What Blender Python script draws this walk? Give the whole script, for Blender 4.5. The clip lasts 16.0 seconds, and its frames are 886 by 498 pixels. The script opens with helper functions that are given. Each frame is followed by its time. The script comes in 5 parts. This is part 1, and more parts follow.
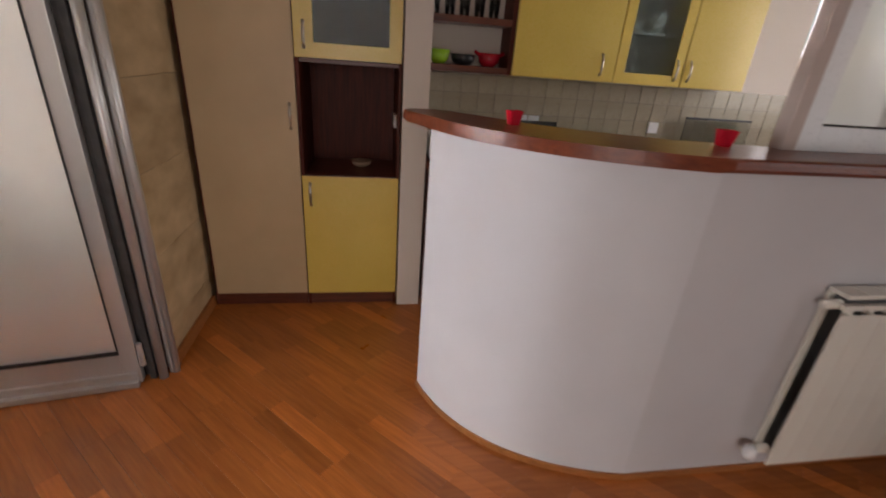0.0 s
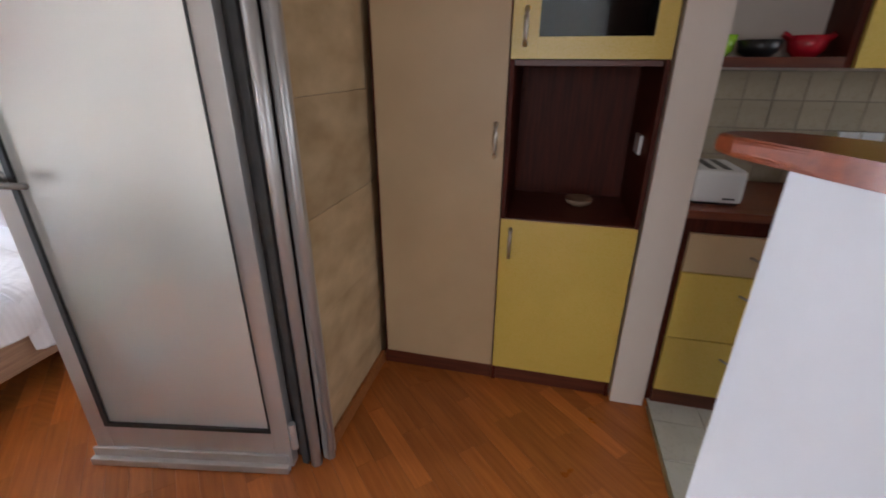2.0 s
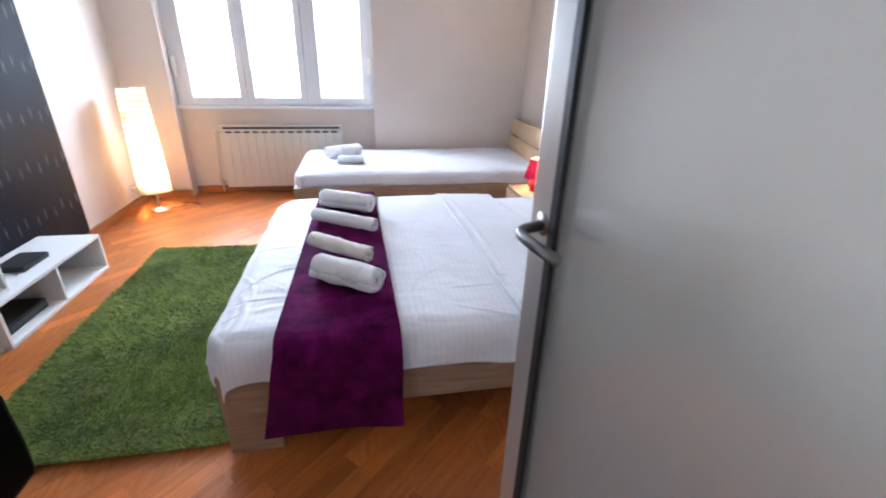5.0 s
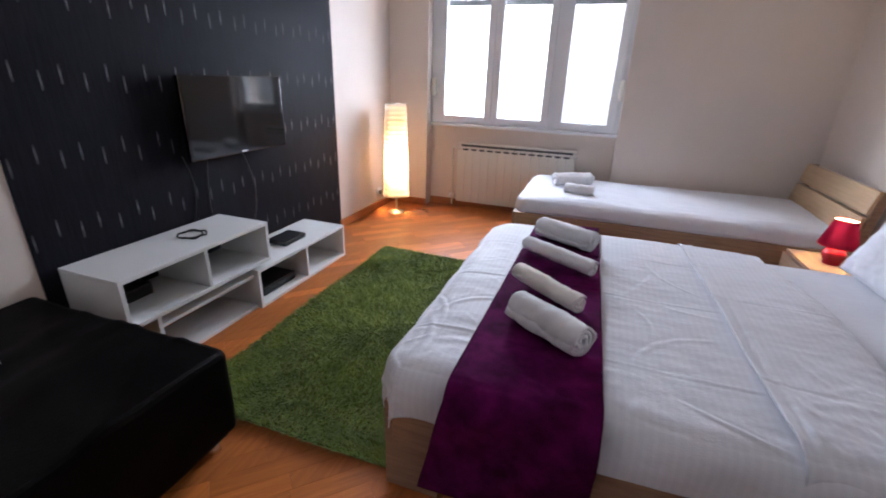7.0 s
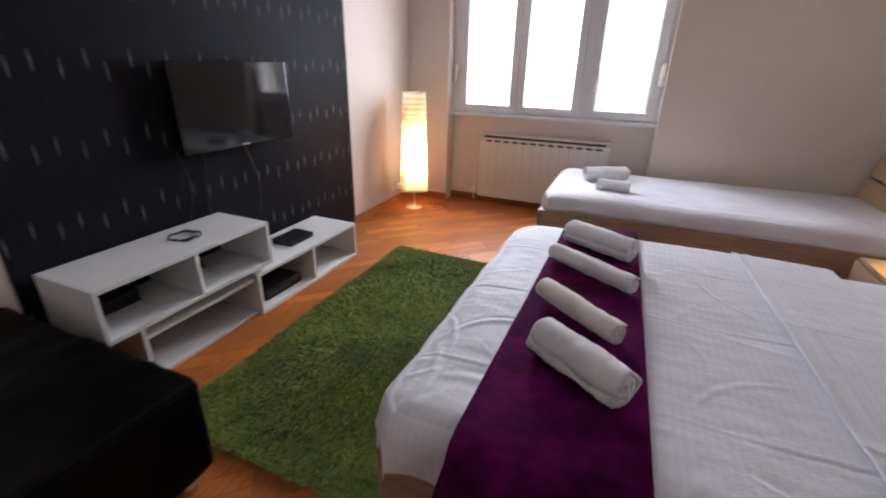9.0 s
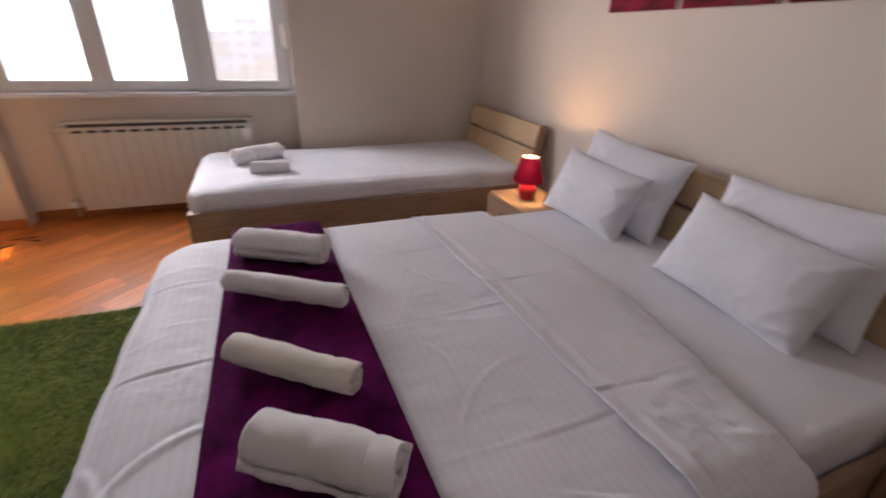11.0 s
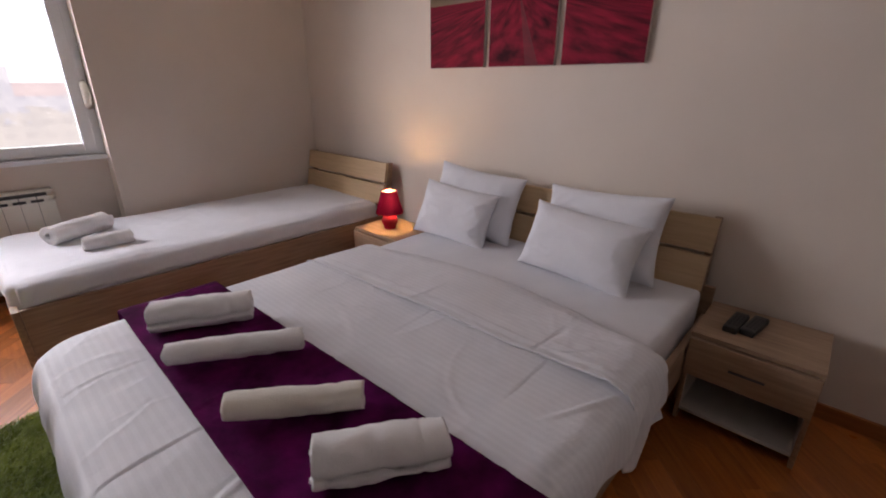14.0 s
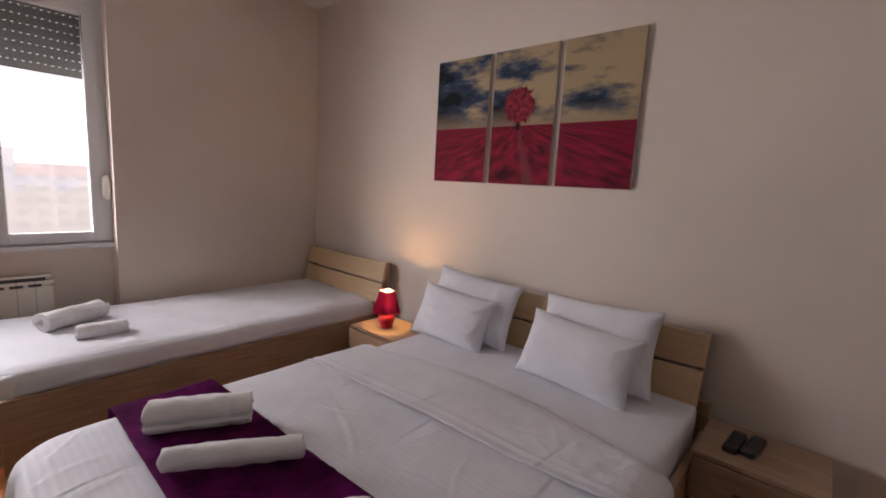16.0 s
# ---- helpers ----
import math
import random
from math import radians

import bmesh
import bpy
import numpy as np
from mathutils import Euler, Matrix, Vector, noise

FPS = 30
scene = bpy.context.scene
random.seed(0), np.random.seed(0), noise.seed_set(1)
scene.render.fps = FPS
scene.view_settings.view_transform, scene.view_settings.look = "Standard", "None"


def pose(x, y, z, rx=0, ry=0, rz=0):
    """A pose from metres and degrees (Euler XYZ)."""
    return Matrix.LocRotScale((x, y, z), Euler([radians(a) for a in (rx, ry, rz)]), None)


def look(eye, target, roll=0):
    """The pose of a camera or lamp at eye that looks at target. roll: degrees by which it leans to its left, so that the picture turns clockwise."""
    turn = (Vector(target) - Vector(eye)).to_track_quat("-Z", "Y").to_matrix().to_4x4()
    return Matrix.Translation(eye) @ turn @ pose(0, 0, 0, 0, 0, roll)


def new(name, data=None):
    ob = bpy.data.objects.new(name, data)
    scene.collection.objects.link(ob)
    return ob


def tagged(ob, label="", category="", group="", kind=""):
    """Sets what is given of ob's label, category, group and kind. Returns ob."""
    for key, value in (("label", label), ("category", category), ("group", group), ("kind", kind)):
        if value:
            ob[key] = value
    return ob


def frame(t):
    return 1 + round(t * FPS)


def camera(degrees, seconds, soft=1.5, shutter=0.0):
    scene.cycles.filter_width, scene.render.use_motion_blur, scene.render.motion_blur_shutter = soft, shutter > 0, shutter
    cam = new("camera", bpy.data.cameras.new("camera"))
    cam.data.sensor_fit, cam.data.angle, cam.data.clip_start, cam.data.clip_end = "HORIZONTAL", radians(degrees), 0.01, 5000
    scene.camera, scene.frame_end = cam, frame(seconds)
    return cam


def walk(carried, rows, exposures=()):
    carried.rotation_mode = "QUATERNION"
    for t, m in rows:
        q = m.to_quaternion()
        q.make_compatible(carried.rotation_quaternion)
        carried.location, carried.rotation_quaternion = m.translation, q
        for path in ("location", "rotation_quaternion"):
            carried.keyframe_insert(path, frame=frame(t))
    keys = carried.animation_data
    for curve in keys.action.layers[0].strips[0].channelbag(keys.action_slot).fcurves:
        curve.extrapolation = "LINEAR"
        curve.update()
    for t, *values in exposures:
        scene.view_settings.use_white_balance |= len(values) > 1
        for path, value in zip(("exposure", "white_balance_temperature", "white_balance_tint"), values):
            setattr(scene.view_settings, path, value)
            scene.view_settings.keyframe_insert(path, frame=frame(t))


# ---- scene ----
cam = camera(90.9, 16.0, 1.8, 0.4)
PATH = [
    (0, (0.485, 0.278, 1.417), (0.81, 2.079, 0.61), 4.4),
    (0.5, (0.348, 0.477, 1.421), (0.588, 2.321, 0.683), 3.4),
    (1, (0.301, 0.636, 1.423), (0.374, 2.486, 0.667), 2.5),
    (1.5, (0.299, 0.849, 1.396), (0.113, 2.679, 0.613), 1.0),
    (2, (0.273, 0.983, 1.352), (-0.149, 2.774, 0.567), 0.3),
    (2.5, (0.164, 1.156, 1.331), (-0.448, 2.898, 0.565), 0.7),
    (3, (-0.006, 1.336, 1.326), (-0.857, 2.993, 0.6), 0.4),
    (3.5, (-0.132, 1.47, 1.317), (-1.375, 2.859, 0.59), 1.4),
    (4, (-0.215, 1.579, 1.323), (-1.825, 2.509, 0.587), 3.8),
    (4.2, (-0.281, 1.574, 1.347), (-1.949, 2.352, 0.564), 3.2),
    (6.3, (-0.772, 1.553, 1.255), (-2.612, 1.267, 0.526), 2.6),
    (6.5, (-0.788, 1.556, 1.257), (-2.604, 1.156, 0.519), 2.4),
    (7, (-0.806, 1.533, 1.247), (-2.564, 0.929, 0.51), 2.0),
    (7.5, (-0.819, 1.525, 1.198), (-2.509, 0.73, 0.482), 1.0),
    (8, (-0.829, 1.521, 1.197), (-2.458, 0.603, 0.487), 1.5),
    (8.2, (-0.844, 1.498, 1.225), (-2.438, 0.548, 0.477), 1.4),
    (10.3, (-1.403, 1.486, 1.185), (-3.213, 1.538, 0.334), 1.1),
    (10.5, (-1.403, 1.497, 1.17), (-3.198, 1.652, 0.302), 1.6),
    (11, (-1.476, 1.447, 1.195), (-3.147, 2.125, 0.329), 2.0),
    (11.5, (-1.491, 1.390, 1.188), (-2.948, 2.432, 0.298), 1.9),
    (12, (-1.446, 1.364, 1.192), (-2.807, 2.542, 0.321), 1.2),
    (12.5, (-1.376, 1.299, 1.203), (-2.745, 2.481, 0.351), -0.6),
    (13, (-1.353, 1.247, 1.218), (-2.729, 2.446, 0.399), -0.8),
    (13.5, (-1.412, 1.154, 1.231), (-2.720, 2.452, 0.454), -0.7),
    (14, (-1.468, 1.047, 1.250), (-2.737, 2.422, 0.543), 0.3),
    (14.5, (-1.489, 0.986, 1.278), (-2.779, 2.400, 0.698), 1.4),
    (15, (-1.483, 0.967, 1.287), (-2.777, 2.431, 0.862), 2.6),
    (15.5, (-1.487, 0.951, 1.311), (-2.778, 2.439, 0.967), 2.9),
    (16, (-1.486, 0.951, 1.312), (-2.786, 2.443, 1.023), 3.2),
]
# seconds, stops, kelvin, tint
EXPOSURES = [(0.0, 0.40, 7000, 17), (1.5, 0.55, 6300, 13), (2.2, 0.62, 6050, 12), (3.0, 0.75, 5750, 10), (3.6, 0.70, 5650, 9), (4.2, 0.55, 5500, 8), (6.3, -0.60, 5850, 15), (8.2, -0.78, 6000, 16), (10.3, -1.14, 6900, 21),
             (12.0, -1.36, 7000, 23), (14.0, -1.42, 7050, 23), (16.0, -1.46, 7200, 23)]
walk(cam, [(t, look(eye, target, roll)) for t, eye, target, roll in PATH], EXPOSURES)

# ---- light ----
world = bpy.data.worlds.new("sky")
world.use_nodes = True
scene.world = world
wn = world.node_tree.nodes
sky = wn.new("ShaderNodeTexSky")
sky.sky_type, sky.sun_disc, sky.sun_elevation, sky.sun_rotation = "NISHITA", False, radians(40), radians(200)
sky.dust_density, sky.air_density = 3.0, 1.0
world.node_tree.links.new(sky.outputs[0], wn["Background"].inputs[0])
wn["Background"].inputs[1].default_value = 0.15
sun = new("sun", bpy.data.lights.new("sun", "SUN"))
sun.data.energy, sun.data.angle, sun.data.color = 0.8, radians(20), (1.0, 0.97, 0.92)
sun.matrix_world = look((10, -18, 20), (0, 0, 0))


def area_lamp(name, place, target, w, h, watts, colour, spread=118):
    d = bpy.data.lights.new(name, "AREA")
    d.shape, d.size, d.size_y, d.energy, d.color, d.spread = "RECTANGLE", w, h, watts, colour, radians(spread)
    ob = new(name, d)
    ob.matrix_world = look(place, target)
    return ob


def bulb(name, place, watts, colour, radius):
    d = bpy.data.lights.new(name, "POINT")
    d.energy, d.color, d.shadow_soft_size = watts, colour, radius
    ob = new(name, d)
    ob.location = place
    return ob


area_lamp("bedroom_window_light", (-5.52, 0.35, 1.52), (-1.5, 0.75, 0.10), 1.42, 1.75, 430, (0.86, 0.93, 1.0), 172)
area_lamp("living_window_light", (4.08, -0.9, 1.3), (0, 0.6, 0.8), 1.5, 1.9, 4, (0.92, 0.96, 1.0))
area_lamp("balcony_door_light", (0.1, -2.28, 1.15), (0.6, 1.5, 0.7), 1.5, 2.0, 9, (0.92, 0.96, 1.0))
area_lamp("kitchen_window_light", (3.68, 3.36, 1.94), (2.4, 1.5, 0.9), 0.6, 0.65, 11, (0.95, 0.97, 1.0))
area_lamp("kitchen_side_window_light", (4.07, 2.0, 1.65), (2.0, 2.9, 1.2), 0.9, 1.0, 7, (0.95, 0.97, 1.0))
bulb("floor_lamp_bulb", (-4.515, -0.235, 0.50), 135, (1.0, 0.56, 0.22), 0.04)
bulb("table_lamp_bulb", (-3.56, 2.805, 0.588), 15, (1.0, 0.62, 0.26), 0.015)


# ---- materials ----
def nodes_of(name):
    m = bpy.data.materials.new(name)
    m.use_nodes = True
    t = m.node_tree
    return m, t.nodes, t.links, t.nodes["Principled BSDF"]


def ramp(n, a, b, p0=0.3, p1=0.7):
    r = n.new("ShaderNodeValToRGB")
    r.color_ramp.elements[0].position, r.color_ramp.elements[1].position = p0, p1
    r.color_ramp.elements[0].color, r.color_ramp.elements[1].color = (*a, 1), (*b, 1)
    return r


def math_node(n, l, op, a, b=None):
    k = n.new("ShaderNodeMath")
    k.operation = op
    for i, v in enumerate((a, b)):
        if v is None:
            continue
        if isinstance(v, (int, float)):
            k.inputs[i].default_value = v
        else:
            l.new(v, k.inputs[i])
    return k.outputs[0]


def coords(n, l, stretch, world_space=False, spin=0.0):
    mp = n.new("ShaderNodeMapping")
    mp.inputs["Scale"].default_value = stretch
    mp.inputs["Rotation"].default_value = (0, 0, spin)
    if world_space:
        l.new(n.new("ShaderNodeNewGeometry").outputs["Position"], mp.inputs[0])
    else:
        l.new(n.new("ShaderNodeTexCoord").outputs["Object"], mp.inputs[0])
    return mp.outputs[0]


def noise_tex(n, l, vec, scale, detail=4.0, rough=0.55):
    k = n.new("ShaderNodeTexNoise")
    k.inputs["Scale"].default_value, k.inputs["Detail"].default_value, k.inputs["Roughness"].default_value = scale, detail, rough
    l.new(vec, k.inputs["Vector"])
    return k.outputs[0]


def surf(name, a, b, scale=8.0, rough=0.5, metal=0.0, bump=0.1, fine=120.0, stretch=(1, 1, 1), world_space=False, vary=0.0, rough_vary=0.12, sheen=0.0, coat=0.0, spin=0.0):
    """A surface with two scales of variation: broad patches between two colours, and fine grain in relief and gloss."""
    m, n, l, p = nodes_of(name)
    v = coords(n, l, stretch, world_space, spin)
    broad = noise_tex(n, l, v, scale)
    grain = noise_tex(n, l, v, fine, 3.0)
    r = ramp(n, a, b)
    l.new(broad, r.inputs[0])
    out = r.outputs[0]
    if vary:
        hsv = n.new("ShaderNodeHueSaturation")
        rnd = n.new("ShaderNodeObjectInfo").outputs["Random"]
        val = math_node(n, l, "ADD", math_node(n, l, "MULTIPLY", rnd, vary), 1 - vary / 2)
        l.new(val, hsv.inputs["Value"])
        l.new(out, hsv.inputs["Color"])
        out = hsv.outputs[0]
    l.new(out, p.inputs["Base Color"])
    rr = math_node(n, l, "ADD", math_node(n, l, "MULTIPLY", grain, rough_vary * 2), rough - rough_vary)
    l.new(rr, p.inputs["Roughness"])
    p.inputs["Metallic"].default_value = metal
    p.inputs["Sheen Weight"].default_value = sheen
    p.inputs["Coat Weight"].default_value = coat
    if bump:
        k = n.new("ShaderNodeBump")
        k.inputs["Strength"].default_value, k.inputs["Distance"].default_value = bump, 0.003
        l.new(grain, k.inputs["Height"])
        l.new(k.outputs[0], p.inputs["Normal"])
    return m


def wood(name, a, b, axis, rough=0.45, vary=0.0, scale=5.0, coat=0.0):
    s = [14.0, 14.0, 14.0]
    s["xyz".index(axis)] = 1.0
    return surf(name, a, b, scale, rough, 0.0, 0.12, 30.0, tuple(s), False, vary, 0.08, 0.0, coat)


def plank_material():
    m, n, l, p = nodes_of("oiled_oak_parquet")
    v = coords(n, l, (1.2, 16, 16))
    rnd = n.new("ShaderNodeObjectInfo").outputs["Random"]
    isl = n.new("ShaderNodeNewGeometry").outputs["Random Per Island"]
    pick = math_node(n, l, "FRACT", math_node(n, l, "ADD", rnd, isl))
    add = n.new("ShaderNodeVectorMath")
    add.operation = "ADD"
    l.new(v, add.inputs[0])
    comb = n.new("ShaderNodeCombineXYZ")
    l.new(math_node(n, l, "MULTIPLY", pick, 37.0), comb.inputs[0])
    l.new(comb.outputs[0], add.inputs[1])
    grain = noise_tex(n, l, add.outputs[0], 4.0, 5.0)
    r = ramp(n, (0.32, 0.088, 0.016), (0.53, 0.170, 0.037), 0.25, 0.8)
    l.new(grain, r.inputs[0])
    hsv = n.new("ShaderNodeHueSaturation")
    l.new(math_node(n, l, "ADD", math_node(n, l, "MULTIPLY", math_node(n, l, "POWER", pick, 2.5), 0.55), 0.82), hsv.inputs["Value"])
    l.new(r.outputs[0], hsv.inputs["Color"])
    l.new(hsv.outputs[0], p.inputs["Base Color"])
    wear = noise_tex(n, l, coords(n, l, (1, 1, 1), True), 3.0)
    l.new(math_node(n, l, "ADD", math_node(n, l, "MULTIPLY", wear, 0.25), 0.20), p.inputs["Roughness"])
    k = n.new("ShaderNodeBump")
    k.inputs["Strength"].default_value, k.inputs["Distance"].default_value = 0.15, 0.001
    l.new(grain, k.inputs["Height"])
    l.new(k.outputs[0], p.inputs["Normal"])
    return m


def wallpaper_material():
    """Charcoal paper with staggered rows of silvery dashes and a fine vertical weave."""
    m, n, l, p = nodes_of("charcoal_dash_wallpaper")
    sep = n.new("ShaderNodeSeparateXYZ")
    l.new(n.new("ShaderNodeNewGeometry").outputs["Position"], sep.inputs[0])
    u = math_node(n, l, "DIVIDE", math_node(n, l, "ADD", sep.outputs[0], 10.0), 0.0845)
    col = math_node(n, l, "FLOOR", u)
    wob = math_node(n, l, "FRACT", math_node(n, l, "MULTIPLY", math_node(n, l, "SINE", math_node(n, l, "MULTIPLY", col, 12.9)), 43.7))
    fu = math_node(n, l, "ABSOLUTE", math_node(n, l, "SUBTRACT", math_node(n, l, "FRACT", u), math_node(n, l, "ADD", math_node(n, l, "MULTIPLY", wob, 0.24), 0.38)))
    odd = math_node(n, l, "MULTIPLY", math_node(n, l, "FLOORED_MODULO", col, 2.0), 0.11)
    vv = math_node(n, l, "FRACT", math_node(n, l, "ADD", math_node(n, l, "DIVIDE", sep.outputs[2], 0.293), math_node(n, l, "ADD", odd, math_node(n, l, "MULTIPLY", wob, 0.06))))
    length = math_node(n, l, "ABSOLUTE", math_node(n, l, "SUBTRACT", vv, 0.15))
    inside = math_node(n, l, "MULTIPLY", math_node(n, l, "LESS_THAN", fu, 0.038), math_node(n, l, "LESS_THAN", length, 0.125))
    fade = math_node(n, l, "SUBTRACT", 1.0, math_node(n, l, "MULTIPLY", length, 5.5))
    sparkle = noise_tex(n, l, coords(n, l, (90, 90, 14), True), 3.0)
    amount = math_node(n, l, "MULTIPLY", math_node(n, l, "MULTIPLY", inside, fade), math_node(n, l, "MULTIPLY", sparkle, 1.6))
    weave = noise_tex(n, l, coords(n, l, (160, 160, 5), True), 2.0)
    base = ramp(n, (0.0045, 0.0045, 0.0065), (0.012, 0.0115, 0.016))
    l.new(weave, base.inputs[0])
    mix = n.new("ShaderNodeMix")
    mix.data_type = "RGBA"
    l.new(amount, mix.inputs["Factor"])
    l.new(base.outputs[0], mix.inputs["A"])
    mix.inputs["B"].default_value = (0.17, 0.17, 0.18, 1)
    l.new(mix.outputs["Result"], p.inputs["Base Color"])
    p.inputs["Roughness"].default_value = 0.6
    p.inputs["Specular IOR Level"].default_value = 0.05
    k = n.new("ShaderNodeBump")
    k.inputs["Strength"].default_value, k.inputs["Distance"].default_value = 0.2, 0.002
    l.new(weave, k.inputs["Height"])
    l.new(k.outputs[0], p.inputs["Normal"])
    return m


def cotton(name, stripes):
    m, n, l, p = nodes_of(name)
    v = coords(n, l, (1, 1, 1), True)
    broad = noise_tex(n, l, v, 4.0)
    r = ramp(n, (0.69, 0.70, 0.755), (0.77, 0.78, 0.835))
    l.new(broad, r.inputs[0])
    p.inputs["Roughness"].default_value = 0.85
    p.inputs["Sheen Weight"].default_value = 0.15
    weave = noise_tex(n, l, v, 260.0, 2.0)
    pucker = n.new("ShaderNodeBump")
    pucker.inputs["Strength"].default_value, pucker.inputs["Distance"].default_value = 0.35, 0.006
    l.new(noise_tex(n, l, coords(n, l, (1.0, 0.55, 1.0), True, 0.5), 34.0, 4.0, 0.6), pucker.inputs["Height"])
    k = n.new("ShaderNodeBump")
    k.inputs["Strength"].default_value, k.inputs["Distance"].default_value = 0.25, 0.002
    l.new(pucker.outputs[0], k.inputs["Normal"])
    l.new(r.outputs[0], p.inputs["Base Color"])
    if stripes:
        sep = n.new("ShaderNodeSeparateXYZ")
        l.new(v, sep.inputs[0])
        w = math_node(n, l, "SINE", math_node(n, l, "MULTIPLY", sep.outputs[1], 2 * math.pi / 0.022))
        step = math_node(n, l, "GREATER_THAN", w, 0.1)
        hsv = n.new("ShaderNodeHueSaturation")
        l.new(r.outputs[0], hsv.inputs["Color"])
        l.new(math_node(n, l, "ADD", math_node(n, l, "MULTIPLY", step, 0.03), 0.975), hsv.inputs["Value"])
        l.new(hsv.outputs[0], p.inputs["Base Color"])
        l.new(math_node(n, l, "ADD", math_node(n, l, "MULTIPLY", step, -0.22), 0.85), p.inputs["Roughness"])
        l.new(math_node(n, l, "ADD", weave, math_node(n, l, "MULTIPLY", step, 0.035)), k.inputs["Height"])
    else:
        l.new(weave, k.inputs["Height"])
    l.new(k.outputs[0], p.inputs["Normal"])
    return m


def terry(name, a, b):
    m = surf(name, a, b, 9.0, 0.95, 0.0, 0.9, 330.0, (1, 1, 1), False, 0.04, 0.03, 0.35)
    return m


def frosted_glass():
    """Satin glass: part milky, part seen through as a blur, with a smooth face that mirrors a little."""
    m, n, l, p = nodes_of("frosted_glass")
    n.remove(p)
    blur = n.new("ShaderNodeBsdfRefraction")
    blur.inputs["Color"].default_value = (0.97, 0.99, 0.985, 1)
    blur.inputs["Roughness"].default_value, blur.inputs["IOR"].default_value = 0.7, 1.3
    milk = n.new("ShaderNodeBsdfTranslucent")
    milk.inputs[0].default_value = (0.96, 0.985, 0.975, 1)
    df = n.new("ShaderNodeBsdfDiffuse")
    df.inputs[0].default_value = (0.93, 0.975, 0.96, 1)
    mx = n.new("ShaderNodeMixShader")
    mx.inputs[0].default_value = 0.55
    l.new(milk.outputs[0], mx.inputs[1])
    l.new(df.outputs[0], mx.inputs[2])
    m1 = n.new("ShaderNodeMixShader")
    m1.inputs[0].default_value = 0.52
    l.new(blur.outputs[0], m1.inputs[1])
    l.new(mx.outputs[0], m1.inputs[2])
    gl = n.new("ShaderNodeBsdfGlossy")
    gl.inputs["Roughness"].default_value = 0.02
    fr = n.new("ShaderNodeFresnel")
    fr.inputs[0].default_value = 1.9
    m2 = n.new("ShaderNodeMixShader")
    l.new(fr.outputs[0], m2.inputs[0])
    l.new(m1.outputs[0], m2.inputs[1])
    l.new(gl.outputs[0], m2.inputs[2])
    l.new(m2.outputs[0], n["Material Output"].inputs[0])
    return m


def smooth_back():
    """The clear face of a pane that is frosted on its other side."""
    m, n, l, p = nodes_of("smooth_glass_back")
    n.remove(p)
    clear = n.new("ShaderNodeBsdfTransparent")
    clear.inputs[0].default_value = (0.97, 0.99, 0.98, 1)
    gl = n.new("ShaderNodeBsdfGlossy")
    gl.inputs["Roughness"].default_value = 0.02
    fr = n.new("ShaderNodeFresnel")
    fr.inputs[0].default_value = 1.5
    mx = n.new("ShaderNodeMixShader")
    l.new(fr.outputs[0], mx.inputs[0])
    l.new(clear.outputs[0], mx.inputs[1])
    l.new(gl.outputs[0], mx.inputs[2])
    l.new(mx.outputs[0], n["Material Output"].inputs[0])
    return m


def frost_one_side(ob):
    ob.data.materials.append(M_CLEAR)
    for f in ob.data.polygons:
        if f.normal.y > -0.5:
            f.material_index = 1


def clear_glass(name, tint=(1, 1, 1), rough=0.0):
    m, n, l, p = nodes_of(name)
    p.inputs["Base Color"].default_value = (*tint, 1)
    p.inputs["Transmission Weight"].default_value = 1.0
    p.inputs["Roughness"].default_value = rough
    p.inputs["IOR"].default_value = 1.45
    return m


def paper_shade():
    m, n, l, p = nodes_of("rice_paper")
    n.remove(p)
    tr = n.new("ShaderNodeBsdfTranslucent")
    tr.inputs[0].default_value = (0.62, 0.56, 0.46, 1)
    df = n.new("ShaderNodeBsdfDiffuse")
    df.inputs[0].default_value = (0.55, 0.51, 0.45, 1)
    mx = n.new("ShaderNodeMixShader")
    mx.inputs[0].default_value = 0.35
    l.new(tr.outputs[0], mx.inputs[1])
    l.new(df.outputs[0], mx.inputs[2])
    l.new(mx.outputs[0], n["Material Output"].inputs[0])
    return m


def red_shade():
    m, n, l, p = nodes_of("red_fabric_shade")
    n.remove(p)
    tr = n.new("ShaderNodeBsdfTranslucent")
    tr.inputs[0].default_value = (0.085, 0.005, 0.028, 1)
    df = n.new("ShaderNodeBsdfDiffuse")
    df.inputs[0].default_value = (0.36, 0.008, 0.04, 1)
    mx = n.new("ShaderNodeMixShader")
    mx.inputs[0].default_value = 0.3
    l.new(tr.outputs[0], mx.inputs[1])
    l.new(df.outputs[0], mx.inputs[2])
    l.new(mx.outputs[0], n["Material Output"].inputs[0])
    return m


def lining_cloth():
    m, n, l, p = nodes_of("white_shade_lining")
    n.remove(p)
    tr = n.new("ShaderNodeBsdfTranslucent")
    tr.inputs[0].default_value = (0.8, 0.78, 0.74, 1)
    df = n.new("ShaderNodeBsdfDiffuse")
    df.inputs[0].default_value = (0.8, 0.78, 0.74, 1)
    mx = n.new("ShaderNodeMixShader")
    mx.inputs[0].default_value = 0.5
    l.new(tr.outputs[0], mx.inputs[1])
    l.new(df.outputs[0], mx.inputs[2])
    l.new(mx.outputs[0], n["Material Output"].inputs[0])
    return m


def glow(name, colour, strength):
    m, n, l, p = nodes_of(name)
    p.inputs["Emission Color"].default_value = (*colour, 1)
    p.inputs["Emission Strength"].default_value = strength
    return m


